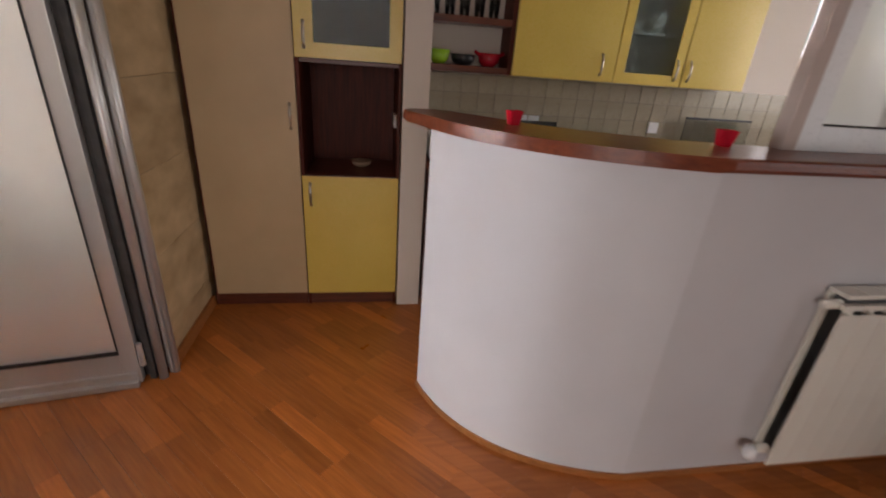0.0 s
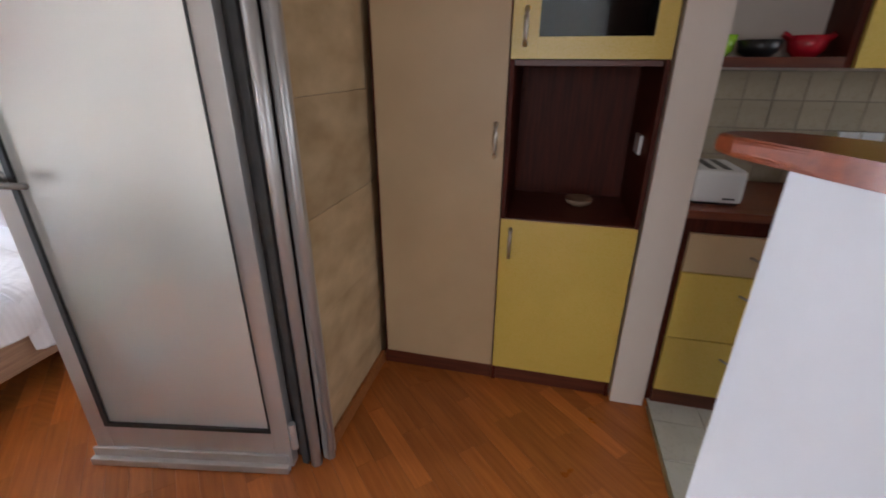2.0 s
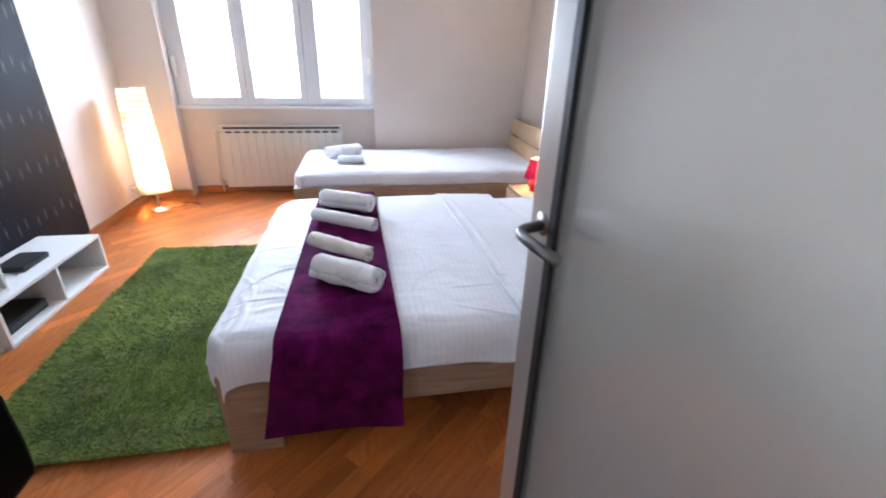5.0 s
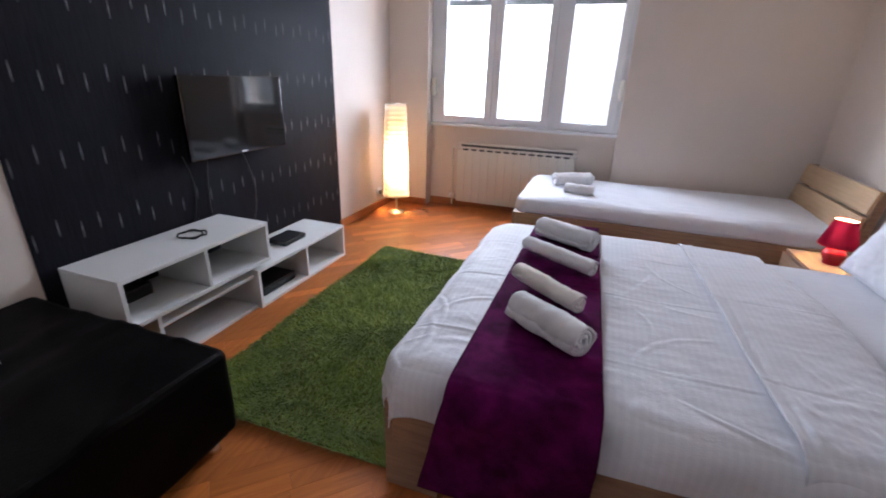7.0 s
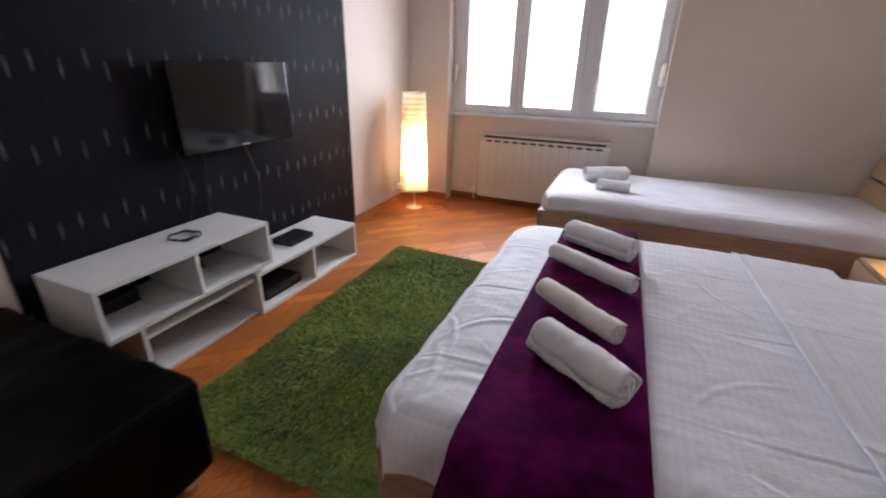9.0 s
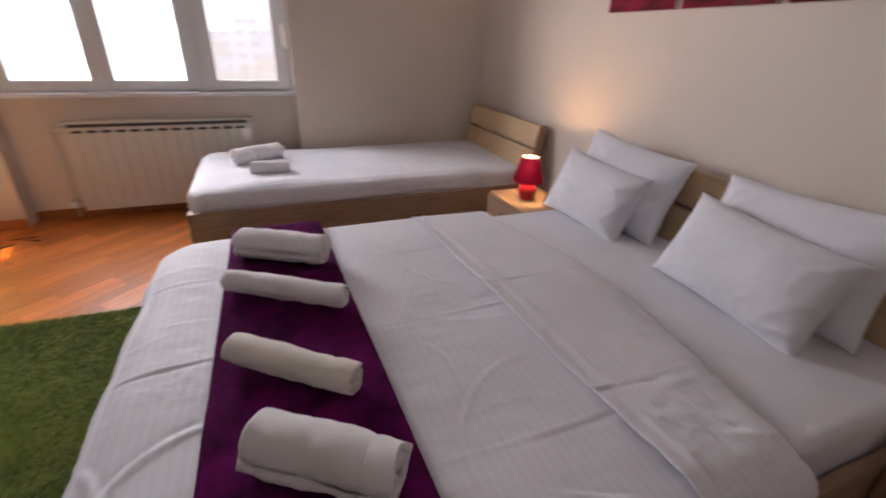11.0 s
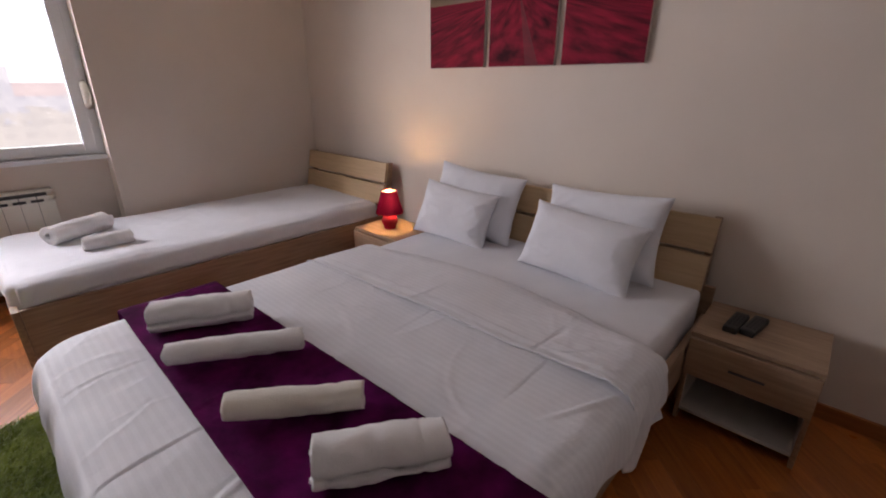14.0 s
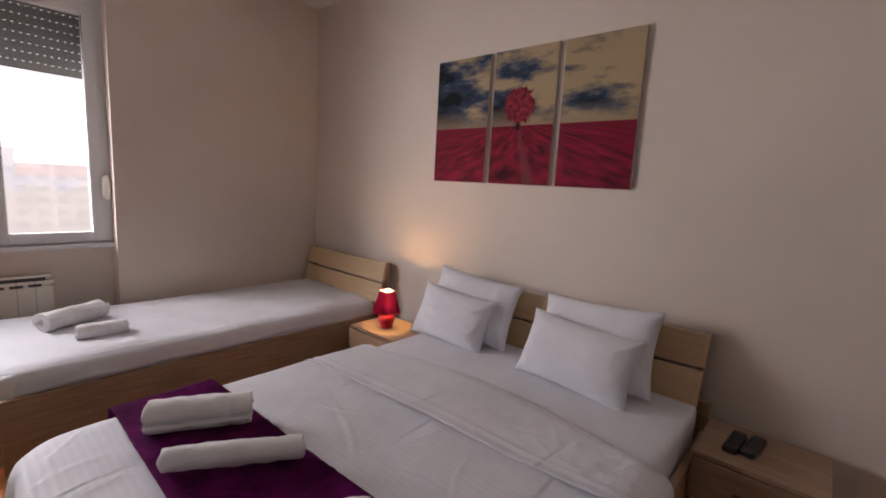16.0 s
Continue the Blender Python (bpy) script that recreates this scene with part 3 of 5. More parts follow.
# ---- bedroom window ----
win = structure(new("window_1"), "three-casement white window with a half-drawn roller shutter", "window")
X0, X1 = -5.055, -4.995
bpart("window_frame", M_PVC, win, (X0, X1, -0.14, -0.001, 0.825, 2.32), (X0, X1, 1.623, 1.72, 0.825, 2.32), (X0, X1, -0.001, 1.623, 0.825, 0.836), (X0, X1, -0.001, 1.623, 2.27, 2.32),
      (X0, X1, 1.051, 1.107, 0.836, 2.27), bevel=0.004)
for y0, y1 in ((0.0, 0.521), (0.523, 1.050), (1.108, 1.622)):
    sash = bpart("sash", M_PVC, win, (X0 + 0.012, X1 + 0.018, y0, y0 + 0.062, 0.837, 2.268), (X0 + 0.012, X1 + 0.018, y1 - 0.062, y1, 0.837, 2.268),
                 (X0 + 0.012, X1 + 0.018, y0 + 0.062, y1 - 0.062, 0.837, 0.895), (X0 + 0.012, X1 + 0.018, y0 + 0.062, y1 - 0.062, 2.2, 2.268), bevel=0.005)
    pane = bpart("pane", M_GLASS, sash, (X0 + 0.025, X0 + 0.031, y0 + 0.058, y1 - 0.058, 0.89, 2.205), bevel=0)
    pane.visible_shadow = False
    bpart("glazing_seal", M_SEAL_SHADE, sash, (X1 + 0.0185, X1 + 0.0195, y0 + 0.0625, y0 + 0.0655, 0.898, 2.198), (X1 + 0.0185, X1 + 0.0195, y1 - 0.0655, y1 - 0.0625, 0.898, 2.198), (X1 + 0.0185, X1 + 0.0195, y0 + 0.0625, y1 - 0.0625, 0.8955, 0.8975), bevel=0)
for y in (0.49, 1.138):
    bm = bmesh.new()
    box(bm, -4.978, -4.968, y - 0.013, y + 0.013, 1.37, 1.44, 0.003)
    box(bm, -4.968, -4.94, y - 0.008, y + 0.008, 1.41, 1.426, 0.003)
    box(bm, -4.948, -4.936, y - 0.010, y + 0.010, 1.30, 1.43, 0.004)
    part("window_handle", bm, M_PVC, win)
bpart("window_sill", M_PVC, win, (-5.03, -4.94, -0.079, 1.661, 0.798, 0.824), bevel=0.006)
for y, z in ((-0.045, 1.15), (1.636, 1.18)):
    bm = bmesh.new()
    lathe(bm, [(0.0001, -0.018), (0.034, -0.018), (0.042, -0.006), (0.042, 0.006), (0.034, 0.018), (0.0001, 0.018)], 20)
    bmesh.ops.transform(bm, matrix=pose(-4.972, y, z, 90, 0, 0) @ Matrix.Diagonal((0.75, 2.0, 1.2, 1)), verts=bm.verts)
    part("strap_winder", bm, M_ENAMEL, win, "ivory plastic shutter strap winder", True)
zz = 2.372
while zz > 1.87:
    bm = bmesh.new()
    for k in range(53):
        ya = -0.07 + k * 0.033
        box(bm, -5.17, -5.163, ya, min(ya + 0.021, 1.68), zz - 0.006, zz)
    box(bm, -5.175, -5.158, -0.07, 1.68, zz - 0.0519, zz - 0.006)
    part("shutter_slat", bm, M_SHUT, win)
    zz -= 0.052
for place, dims in (((4.2, -0.9, 0), (0.05, 1.6, 0.3, 2.3)), ):
    w2 = structure(new("window_2"), "white framed living room window", "window")
    bpart("window_frame", M_PVC, w2, (4.17, 4.23, -1.7, -1.63, 0.3, 2.3), (4.17, 4.23, -0.17, -0.1, 0.3, 2.3), (4.17, 4.23, -1.63, -0.17, 0.3, 0.37), (4.17, 4.23, -1.63, -0.17, 2.23, 2.3))
w3 = structure(new("window_3"), "white framed balcony door", "door")
bpart("window_frame", M_PVC, w3, (-0.7, -0.62, -2.43, -2.37, 0, 2.2), (0.82, 0.9, -2.43, -2.37, 0, 2.2), (0.06, 0.14, -2.43, -2.37, 0, 2.12), (-0.62, 0.82, -2.43, -2.37, 2.12, 2.2))
w4 = structure(new("window_4"), "small white kitchen window with a pale blind", "window")
bpart("window_frame", M_PVC, w4, (3.35, 3.40, 3.27, 3.33, 1.58, 2.3), (3.96, 4.01, 3.27, 3.33, 1.58, 2.3), (3.40, 3.96, 3.27, 3.33, 1.58, 1.63), (3.40, 3.96, 3.27, 3.33, 2.25, 2.3), bevel=0.004)
sash4 = bpart("sash", M_PVC, w4, (0.0, 0.075, -0.03, 0.03, 0.0, 0.62), (0.475, 0.55, -0.03, 0.03, 0.0, 0.62), (0.075, 0.475, -0.03, 0.03, 0.0, 0.075), (0.075, 0.475, -0.03, 0.03, 0.545, 0.62), bevel=0.004, label="casement tilted open")
sash4.matrix_basis = pose(3.45, 3.20, 1.63, 0, 0, -32)
for k in range(15):
    bpart("blind_slat", M_PVC, sash4, (0.08, 0.47, -0.006, 0.006, 0.085 + k * 0.03, 0.104 + k * 0.03), bevel=0)

origin = KITCHEN
# ---- glass door ----
door = structure(thing("door_1", (-0.474, 1.973, 0), 10.3, "", ""), "open aluminium door leaf with a frosted glass pane", "door")
L = 0.718
# local x runs from the hinge (0) to the free edge (-L); the camera side is -y
bm = bmesh.new()
for b in ((-0.062, 0.0, -0.022, 0.022, 0.012, 2.06), (-L, -L + 0.062, -0.022, 0.022, 0.012, 2.06), (-L + 0.062, -0.062, -0.022, 0.022, 0.012, 0.172), (-L + 0.062, -0.062, -0.022, 0.022, 1.99, 2.06)):
    box(bm, *b, bevel=0.004)
part("door_frame", bm, M_ALU, door, "matt aluminium profile frame")
bpart("drip_rail", M_ALU, door, (-L - 0.018, -0.01, -0.050, -0.0225, 0.004, 0.034), (-L - 0.010, -0.01, -0.034, -0.0225, 0.035, 0.072), bevel=0.005)
bm = bmesh.new()
for s in (-0.0245, 0.0145):
    box(bm, -L + 0.058, -L + 0.074, s, s + 0.010, 0.167, 1.995)
    box(bm, -0.067, -0.061, s, s + 0.010, 0.167, 1.995)
    box(bm, -L + 0.074, -0.067, s, s + 0.010, 0.167, 0.182)
part("seal", bm, M_RUBBER, door, "black rubber glazing seal")
frost_one_side(bpart("glass_pane", M_FROST, door, (-L + 0.068, -0.068, -0.006, 0.006, 0.173, 1.992), bevel=0, label="frosted glass pane with a glossy face"))
for s in (-1, 1):
    bm = bmesh.new()
    lathe(bm, [(0.021, 0), (0.021, 0.006), (0.018, 0.009)], 24)
    bmesh.ops.transform(bm, matrix=pose(-L + 0.036, s * 0.0222, 1.058, -90 * s * -1 if s < 0 else -90, 0, 0), verts=bm.verts)
    tube(bm, [(-L + 0.036, s * 0.024, 1.055), (-L + 0.036, s * 0.055, 1.052), (-L + 0.042, s * 0.066, 1.051), (-L + 0.056, s * 0.071, 1.050), (-L + 0.09, s * 0.071, 1.048), (-L + 0.15, s * 0.066, 1.047)], 0.0095, 12)
    part("door_handle", bm, M_SATIN, door, "polished metal lever handle", True)
bpart("keyhole", M_BLACKP, door, (-L - 0.002, -L + 0.001, -0.010, 0.010, 0.93, 1.12), bevel=0.001)
for z in (0.10, 1.86):
    bm = bmesh.new()
    lathe(bm, [(0.012, z), (0.012, z + 0.11)], 12, 0.014, -0.016)
    part("hinge", bm, M_ALU, door)
jamb = structure(thing("door_frame_1", (0, 0, 0), 0, "", ""), "aluminium door posts with rounded profiles", "door frame")
bm = bmesh.new()
tube(bm, [(-0.405, 1.995, 0), (-0.405, 1.995, 2.14)], 0.019, 14)
part("round_post", bm, M_ALU, jamb, "", True)
bm = bmesh.new()
tube(bm, [(-0.368, 2.035, 0), (-0.368, 2.035, 2.14)], 0.016, 14)
part("round_post", bm, M_ALU, jamb, "", True)
# the shadow gap between leaf and posts, painted as dark grey strips
bpart("gap_shade", M_SEAL_SHADE, jamb, (-0.50, -0.415, 2.012, 2.058, 0, 2.14), (-0.455, -0.43, 1.982, 2.011, 0, 2.14), bevel=0.004, label="dark grey strips painting the shaded gap beside the hinge")
bpart("post", M_ALU, jamb, (-0.39, -0.362, 2.02, 2.068, 0, 2.14), bevel=0.006)
bpart("post", M_ALU, jamb, (-0.51, -0.39, 1.071, 1.10, 0, 2.14), bevel=0.006)
bpart("head_rail", M_ALU, jamb, (-0.51, -0.39, 1.10, 2.01, 2.10, 2.139), bevel=0.006)

origin = BEDROOM
# ---- bedroom: beds ----
def fold_lines(count, x0, x1, y0, y1, seed, tall):
    """Random sharp folds: centre, direction, half length, half width, height."""
    rnd = random.Random(seed)
    out = []
    for k in range(count):
        a = rnd.uniform(0, math.pi)
        out.append((rnd.uniform(x0, x1), rnd.uniform(y0, y1), math.cos(a), math.sin(a), rnd.uniform(0.05, 0.20), rnd.uniform(0.006, 0.016), tall * rnd.uniform(0.3, 1.0), rnd.uniform(-2.5, 2.5)))
    return out


def fold_height(lines, x, y):
    h = 0.0
    for cx, cy, c, s, ln, wd, tall, bend in lines:
        u = (x - cx) * c + (y - cy) * s
        if abs(u) > ln * 1.6:
            continue
        v = -(x - cx) * s + (y - cy) * c + bend * u * u
        if abs(v) < wd * 3.5:
            h += tall * math.exp(-(u / ln) ** 4) * (math.exp(-(v / wd) ** 2) - 0.35 * math.exp(-((v - wd * 1.6) / wd) ** 2))
    return h


def drape(name, material, parent, x0, x1, y0, y1, top, hang, step=0.018, radius=0.10, edge=0.05, flare=0.018, head_open=True, rough=0.006, creases=(), seed=0.0, hem_wave=0.02, label="", lift=0.0, folds=(), crumple=0.0, shape=None):
    """A cloth over a mattress: flat on top, rounded over the edges, hanging free; x0..y1 is the mattress outline."""
    hx0, hx1, hy0, hy1 = hang
    nx = int((x1 - x0 + hx0 + hx1) / step)
    ny = int((y1 - y0 + hy0 + hy1) / step)
    bm = bmesh.new()
    grid = []
    for j in range(ny + 1):
        row = []
        for i in range(nx + 1):
            px = x0 - hx0 + (x1 - x0 + hx0 + hx1) * i / nx
            py = y0 - hy0 + (y1 - y0 + hy0 + hy1) * j / ny
            far = 9.0 if hy1 == 0 else 0.0
            far0 = 9.0 if hy0 == 0 else 0.0
            qx = min(max(px, x0 + radius), x1 - radius)
            qy = min(max(py, y0 - far0 + radius), y1 + far - radius)
            vx, vy = px - qx, py - qy
            d = math.hypot(vx, vy) - radius
            wob = noise.noise((px * 2.3 + seed, py * 2.3, 1.7)) * rough + noise.noise((px * 7 + seed, py * 5, 4.2)) * rough * 0.45 + noise.noise((px * 19, py * 15 + seed, 9.2)) * rough * 0.2 + noise.noise((px * 34 + seed, py * 9, 6.1)) * rough * 0.14
            wob += fold_height(folds, px, py)
            if crumple:
                # sparse sharp ridges that come and go
                patch = min(1.0, max(0.0, 0.35 + 1.3 * noise.noise((px * 1.6 + seed, py * 1.6, 5.1))))
                r1 = 1 - abs(noise.noise((px * 11 + 3 * py, py * 8.0 + seed, 7.7)))
                r2 = 1 - abs(noise.noise((px * 23 - 6 * py, py * 17.0 + seed, 2.7)))
                wob += crumple * patch * (r1 ** 5 + 0.5 * r2 ** 4)
            for axis, at, tall in creases:
                dist = (px if axis == "x" else py) - at - 0.008 * noise.noise((py * 3, px * 3, 0.3))
                fade = min(1.3, max(0.15, 0.6 + 1.5 * noise.noise((px * 2.1 + at * 7, py * 2.4, 3.0))))
                wob += tall * fade * math.exp(-(dist / 0.0045) ** 2) - tall * 0.5 * fade * math.exp(-((dist - 0.010) / 0.006) ** 2)
            if d <= 0:
                x, y, z = px, py, top + wob + lift
                if d > -edge:
                    z -= 0.012 * (1 + d / edge) ** 2
            else:
                ux, uy = (vx / (d + radius), vy / (d + radius))
                d *= 1 + hem_wave * 4 * noise.noise((px * 2.1 + seed, py * 2.1, 8.0))
                arc = edge * math.pi / 2
                if d < arc:
                    a = d / edge
                    out, drop = edge * math.sin(a) * 0.55, edge * (1 - math.cos(a))
                else:
                    out, drop = edge * 0.55, edge + (d - arc)
                ripple = 0.5 + 0.5 * math.sin(px * 23 + py * 19 + seed + 2 * noise.noise((px * 3, py * 3, 2)))
                out += flare * ripple * min(1.0, d / 0.12) + wob * 0.7
                x, y, z = qx + ux * (radius + out), qy + uy * (radius + out), top - 0.012 - drop + lift
            row.append(bm.verts.new(shape(x, y, z) if shape else (x, y, z)))
        grid.append(row)
    for j in range(ny):
        for i in range(nx):
            bm.faces.new((grid[j][i], grid[j][i + 1], grid[j + 1][i + 1], grid[j + 1][i]))
    ob = part(name, bm, material, parent, label, True)
    so = ob.modifiers.new("thickness", "SOLIDIFY")
    so.thickness, so.offset = 0.004, 1.0
    return ob


def mattress(parent, x0, x1, y0, y1, z0, z1, material):
    bm = bmesh.new()
    box(bm, x0, x1, y0, y1, z0, z1, 0.035, 4)
    return part("mattress", bm, material, parent, "", True)


def headboard(parent, x0, x1, y, z0, z1, split, lean):
    """Two leaning boards with a dark slot between them, on two side cheeks."""
    for a, b in ((z0, split - 0.008), (split + 0.008, z1)):
        bm = bmesh.new()
        box(bm, x0, x1, -0.011, 0.011, a, b, 0.003)
        for v in bm.verts:
            v.co.y += y + (v.co.z - z0) * lean
        part("headboard_plank", bm, M_OAKL, parent)
    for xa in (x0 + 0.002, x1 - 0.030):
        bm = bmesh.new()
        lo = [bm.verts.new((xa, y + 0.012, z0 - 0.15)), bm.verts.new((xa + 0.028, y + 0.012, z0 - 0.15)), bm.verts.new((xa + 0.028, y + 0.06, z0 - 0.15)), bm.verts.new((xa, y + 0.06, z0 - 0.15))]
        dz = z1 - z0
        hi = [bm.verts.new((xa, y + 0.012 + dz * lean, z1 - 0.004)), bm.verts.new((xa + 0.028, y + 0.012 + dz * lean, z1 - 0.004)), bm.verts.new((xa + 0.028, y + 0.05 + dz * lean, z1 - 0.004)), bm.verts.new((xa, y + 0.05 + dz * lean, z1 - 0.004))]
        bm.faces.new(lo[::-1]); bm.faces.new(hi)
        for i in range(4):
            bm.faces.new((lo[i], lo[(i + 1) % 4], hi[(i + 1) % 4], hi[i]))
        part("headboard_bracket", bm, M_OAKY, parent)


bed = thing("double_bed", (0, 0, 0), 0, "light oak double bed with a slatted headboard and white sheet", "bed")
bpart("side_rail", M_OAKY, bed, (-1.775, -1.748, 1.066, 3.02, 0.172, 0.335), bevel=0.003)
bpart("side_rail", M_OAKY, bed, (-3.215, -3.188, 1.066, 3.02, 0.172, 0.335), bevel=0.003)
bpart("footboard", M_OAK, bed, (-3.215, -1.748, 1.038, 1.065, 0.172, 0.335), bevel=0.003)
bpart("head_rail", M_OAK, bed, (-3.215, -1.748, 3.021, 3.045, 0.172, 0.46), bevel=0.003)
for xa, xb, ya, yb in ((-1.776, -1.749, 1.040, 1.215), (-3.214, -3.187, 1.040, 1.215), (-1.776, -1.749, 2.84, 3.02), (-3.214, -3.187, 2.84, 3.02)):
    bpart("leg", M_OAKY, bed, (xa, xb, ya, yb, 0.0, 0.171), bevel=0.003)
bpart("slat_base", M_OAK, bed, (-3.186, -1.777, 1.067, 3.0, 0.23, 0.26), bevel=0)
mattress(bed, -3.175, -1.785, 1.075, 2.985, 0.262, 0.456, M_SHEET)
headboard(bed, -3.265, -1.790, 2.985, 0.445, 0.745, 0.600, 0.24)

cover = thing("bed_cover", (0, 0, 0), 0, "white striped satin cover creased by folding, spread over the double bed", "bedspread")


def foot_sag(x, y, z):
    return x, y, z - 0.016 * (max(0.0, 1.25 - max(y, 1.06)) / 0.19) ** 2


drape("cover", M_COVER, cover, -3.19, -1.752, 1.050, 2.335, 0.484, (0.16, 0.165, 0.185, 0.0), edge=0.055, radius=0.09, flare=0.016, creases=(("x", -2.86, 0.0022), ("x", -2.44, 0.0036), ("x", -1.985, 0.0036)), rough=0.008, hem_wave=0.06, step=0.0065,
      folds=fold_lines(30, -3.3, -1.65, 0.85, 2.05, 11, 0.0028) + fold_lines(16, -2.0, -1.62, 0.9, 2.2, 12, 0.006) + fold_lines(14, -3.2, -1.7, 0.86, 1.2, 21, 0.005), crumple=0.0013, shape=foot_sag)


def turn_back(x, y, z):
    """The folded part runs a little askew, with a bowed upper edge."""
    k = min(1.0, max(0.0, (x + 3.16) / 1.40))
    f = (y - 2.02) / 0.34
    return x, 1.985 + 0.075 * k + f * (0.325 + 0.10 * math.sin(math.pi * k) - 0.05 * k), z + 0.007 * math.exp(-(f / 0.07) ** 2) + 0.004 * math.exp(-((f - 0.16) / 0.03) ** 2) - 0.012 * max(0.0, f - 0.85) / 0.15


drape("folded_edge", M_COVER, cover, -3.165, -1.760, 2.02, 2.36, 0.497, (0.13, 0.25, 0.0, 0.0), step=0.0065, creases=(("x", -2.54, 0.0045), ("x", -2.04, 0.009), ("x", -2.86, 0.003)), rough=0.009, seed=3.3, hem_wave=0.09, flare=0.03, label="turned-back edge of the cover",
      folds=fold_lines(12, -3.25, -1.6, 2.03, 2.34, 13, 0.0022) + fold_lines(22, -2.15, -1.70, 2.04, 2.34, 14, 0.0024), crumple=0.0018, shape=turn_back)

run_ob = thing("bed_runner", (0, 0, 0), 0, "deep purple velvet runner lying across the foot of the bed", "bed runner")


def runner_line(x, y, z):
    k = (x + 3.12) / 1.35
    f = (y - 1.26) / 0.35
    flare = 0.20 * max(0.0, 0.46 - z) * (1 - f) if x > -2.4 else 0.0
    return x, 1.268 - 0.018 * k + f * (0.332 + 0.058 * k) - flare, z


drape("runner", M_PURPLE, run_ob, -3.225, -1.715, 1.26, 1.61, 0.507, (0.33, 0.40, 0.0, 0.0), radius=0.02, edge=0.075, flare=0.016, step=0.008, creases=(("x", -2.5, 0.003), ("x", -2.42, 0.003), ("x", -1.95, 0.002)), rough=0.006, seed=7.1, hem_wave=0.03,
      folds=fold_lines(22, -3.3, -1.6, 1.25, 1.62, 15, 0.003), crumple=0.0012, shape=runner_line)


def pillow(place, w, h, thick, rx, rz, label, ry=0.0, seed=0.0):
    bm = bmesh.new()
    n = 44
    rows = []
    for side in (1, -1):
        g = []
        for j in range(n + 1):
            r = []
            for i in range(n + 1):
                u, v = 2 * i / n - 1, 2 * j / n - 1
                f = max(0.0, (1 - abs(u) ** 3.2) * (1 - abs(v) ** 3.2)) ** 0.55
                pinch = 1 - 0.075 * (1 - abs(u) ** 2) * abs(v) ** 3
                pinch2 = 1 - 0.075 * (1 - abs(v) ** 2) * abs(u) ** 3
                wr = 0.008 * noise.noise((u * 1.5 + seed, v * 1.5, side)) + 0.0016 * noise.noise((u * 6 + seed, v * 6, side * 2))
                # slack cloth near the corners
                ridge = 1 - abs(noise.noise((u * 3.1 + seed * 5, v * 2.3, side * 3 + seed)))
                wr += 0.012 * ridge ** 8 * (0.25 + (u * u + v * v) * 0.5)
                wr += 0.0065 * math.sin(13 * math.atan2(v, u) + seed * 2 + 3 * noise.noise((u * 2, v * 2, seed))) * (u * u + v * v) ** 2 * 0.4
                r.append(bm.verts.new((u * w / 2 * pinch2, side * (thick / 2 * f + wr * f), v * h / 2 * pinch)))
            g.append(r)
        rows.append(g)
        for j in range(n):
            for i in range(n):
                q = (g[j][i], g[j][i + 1], g[j + 1][i + 1], g[j + 1][i])
                bm.faces.new(q if side < 0 else q[::-1])
    bmesh.ops.remove_doubles(bm, verts=bm.verts, dist=0.0012)
    ob = part("pillow", bm, M_SHEET, None, "", True)
    ob.matrix_world = pose(*place, rx, ry, rz)
    return tagged(ob, label, "pillow", "pillows on the double bed")


pillow((-2.94, 2.895, 0.636), 0.56, 0.375, 0.13, -18, 3, "large white pillow leaning on the oak headboard", 4, 1.0)
pillow((-2.22, 2.895, 0.634), 0.57, 0.375, 0.13, -18, -3, "large white pillow leaning on the oak headboard", -3, 2.0)
pillow((-2.975, 2.77, 0.592), 0.47, 0.305, 0.13, -24, 6, "small white pillow propped against a larger pillow", 4, 3.0)
pillow((-2.24, 2.755, 0.592), 0.53, 0.31, 0.14, -24, -2, "small white pillow propped against a larger pillow", 3, 4.0)


def towel_roll(a, b, radius, turns, material, label, group, squash=0.86, flap=0.0, seed=0.0):
    """A towel rolled up: a spiral sheet with thickness, lying between two ends."""
    a, b = Vector(a), Vector(b)
    a = a.lerp(b, 0.09)
    bm = bmesh.new()
    n, m = int(turns * 26), 44
    rows = []
    length = (b - a).length
    for j in range(m + 1):
        s = j / m
        row = []
        for i in range(n + 1):
            t = i / n
            ang = t * turns * 2 * math.pi
            r = radius * (0.16 + 0.84 * t)
            bulge = 1 + 0.07 * math.sin(math.pi * s) ** 0.6 + 0.11 * noise.noise((s * 3.2 + seed, math.cos(ang) * 0.9, math.sin(ang) * 0.9 + seed)) + 0.11 * noise.noise((s * 9, math.cos(ang) * 1.6, math.sin(ang) * 1.6 + seed)) - 0.07 * math.exp(-((s - 0.80) / 0.025) ** 2)
            x, z = r * bulge * math.cos(ang), r * bulge * math.sin(ang) * squash
            if flap and t > 0.965:
                x, z = x + flap * (t - 0.965) / 0.035, min(z, -radius * squash * 0.9)
            end = 0.014 * noise.noise((ang * 0.8, seed, j // m)) if j in (0, m) else 0.0
            row.append(bm.verts.new((x, (s - 0.5) * length + end, z)))
        rows.append(row)
    for j in range(m):
        for i in range(n):
            bm.faces.new((rows[j][i], rows[j][i + 1], rows[j + 1][i + 1], rows[j + 1][i]))
    ob = part("rolled_towel", bm, material, None, "", True)
    so = ob.modifiers.new("pile", "SOLIDIFY")
    so.thickness, so.offset = radius * 0.2, -1.0
    d = b - a
    ob.matrix_world = Matrix.Translation((a + b) / 2) @ pose(0, 0, 0, 0, 0, math.degrees(math.atan2(d.y, d.x)) - 90)
    return tagged(ob, label, "towel", group)


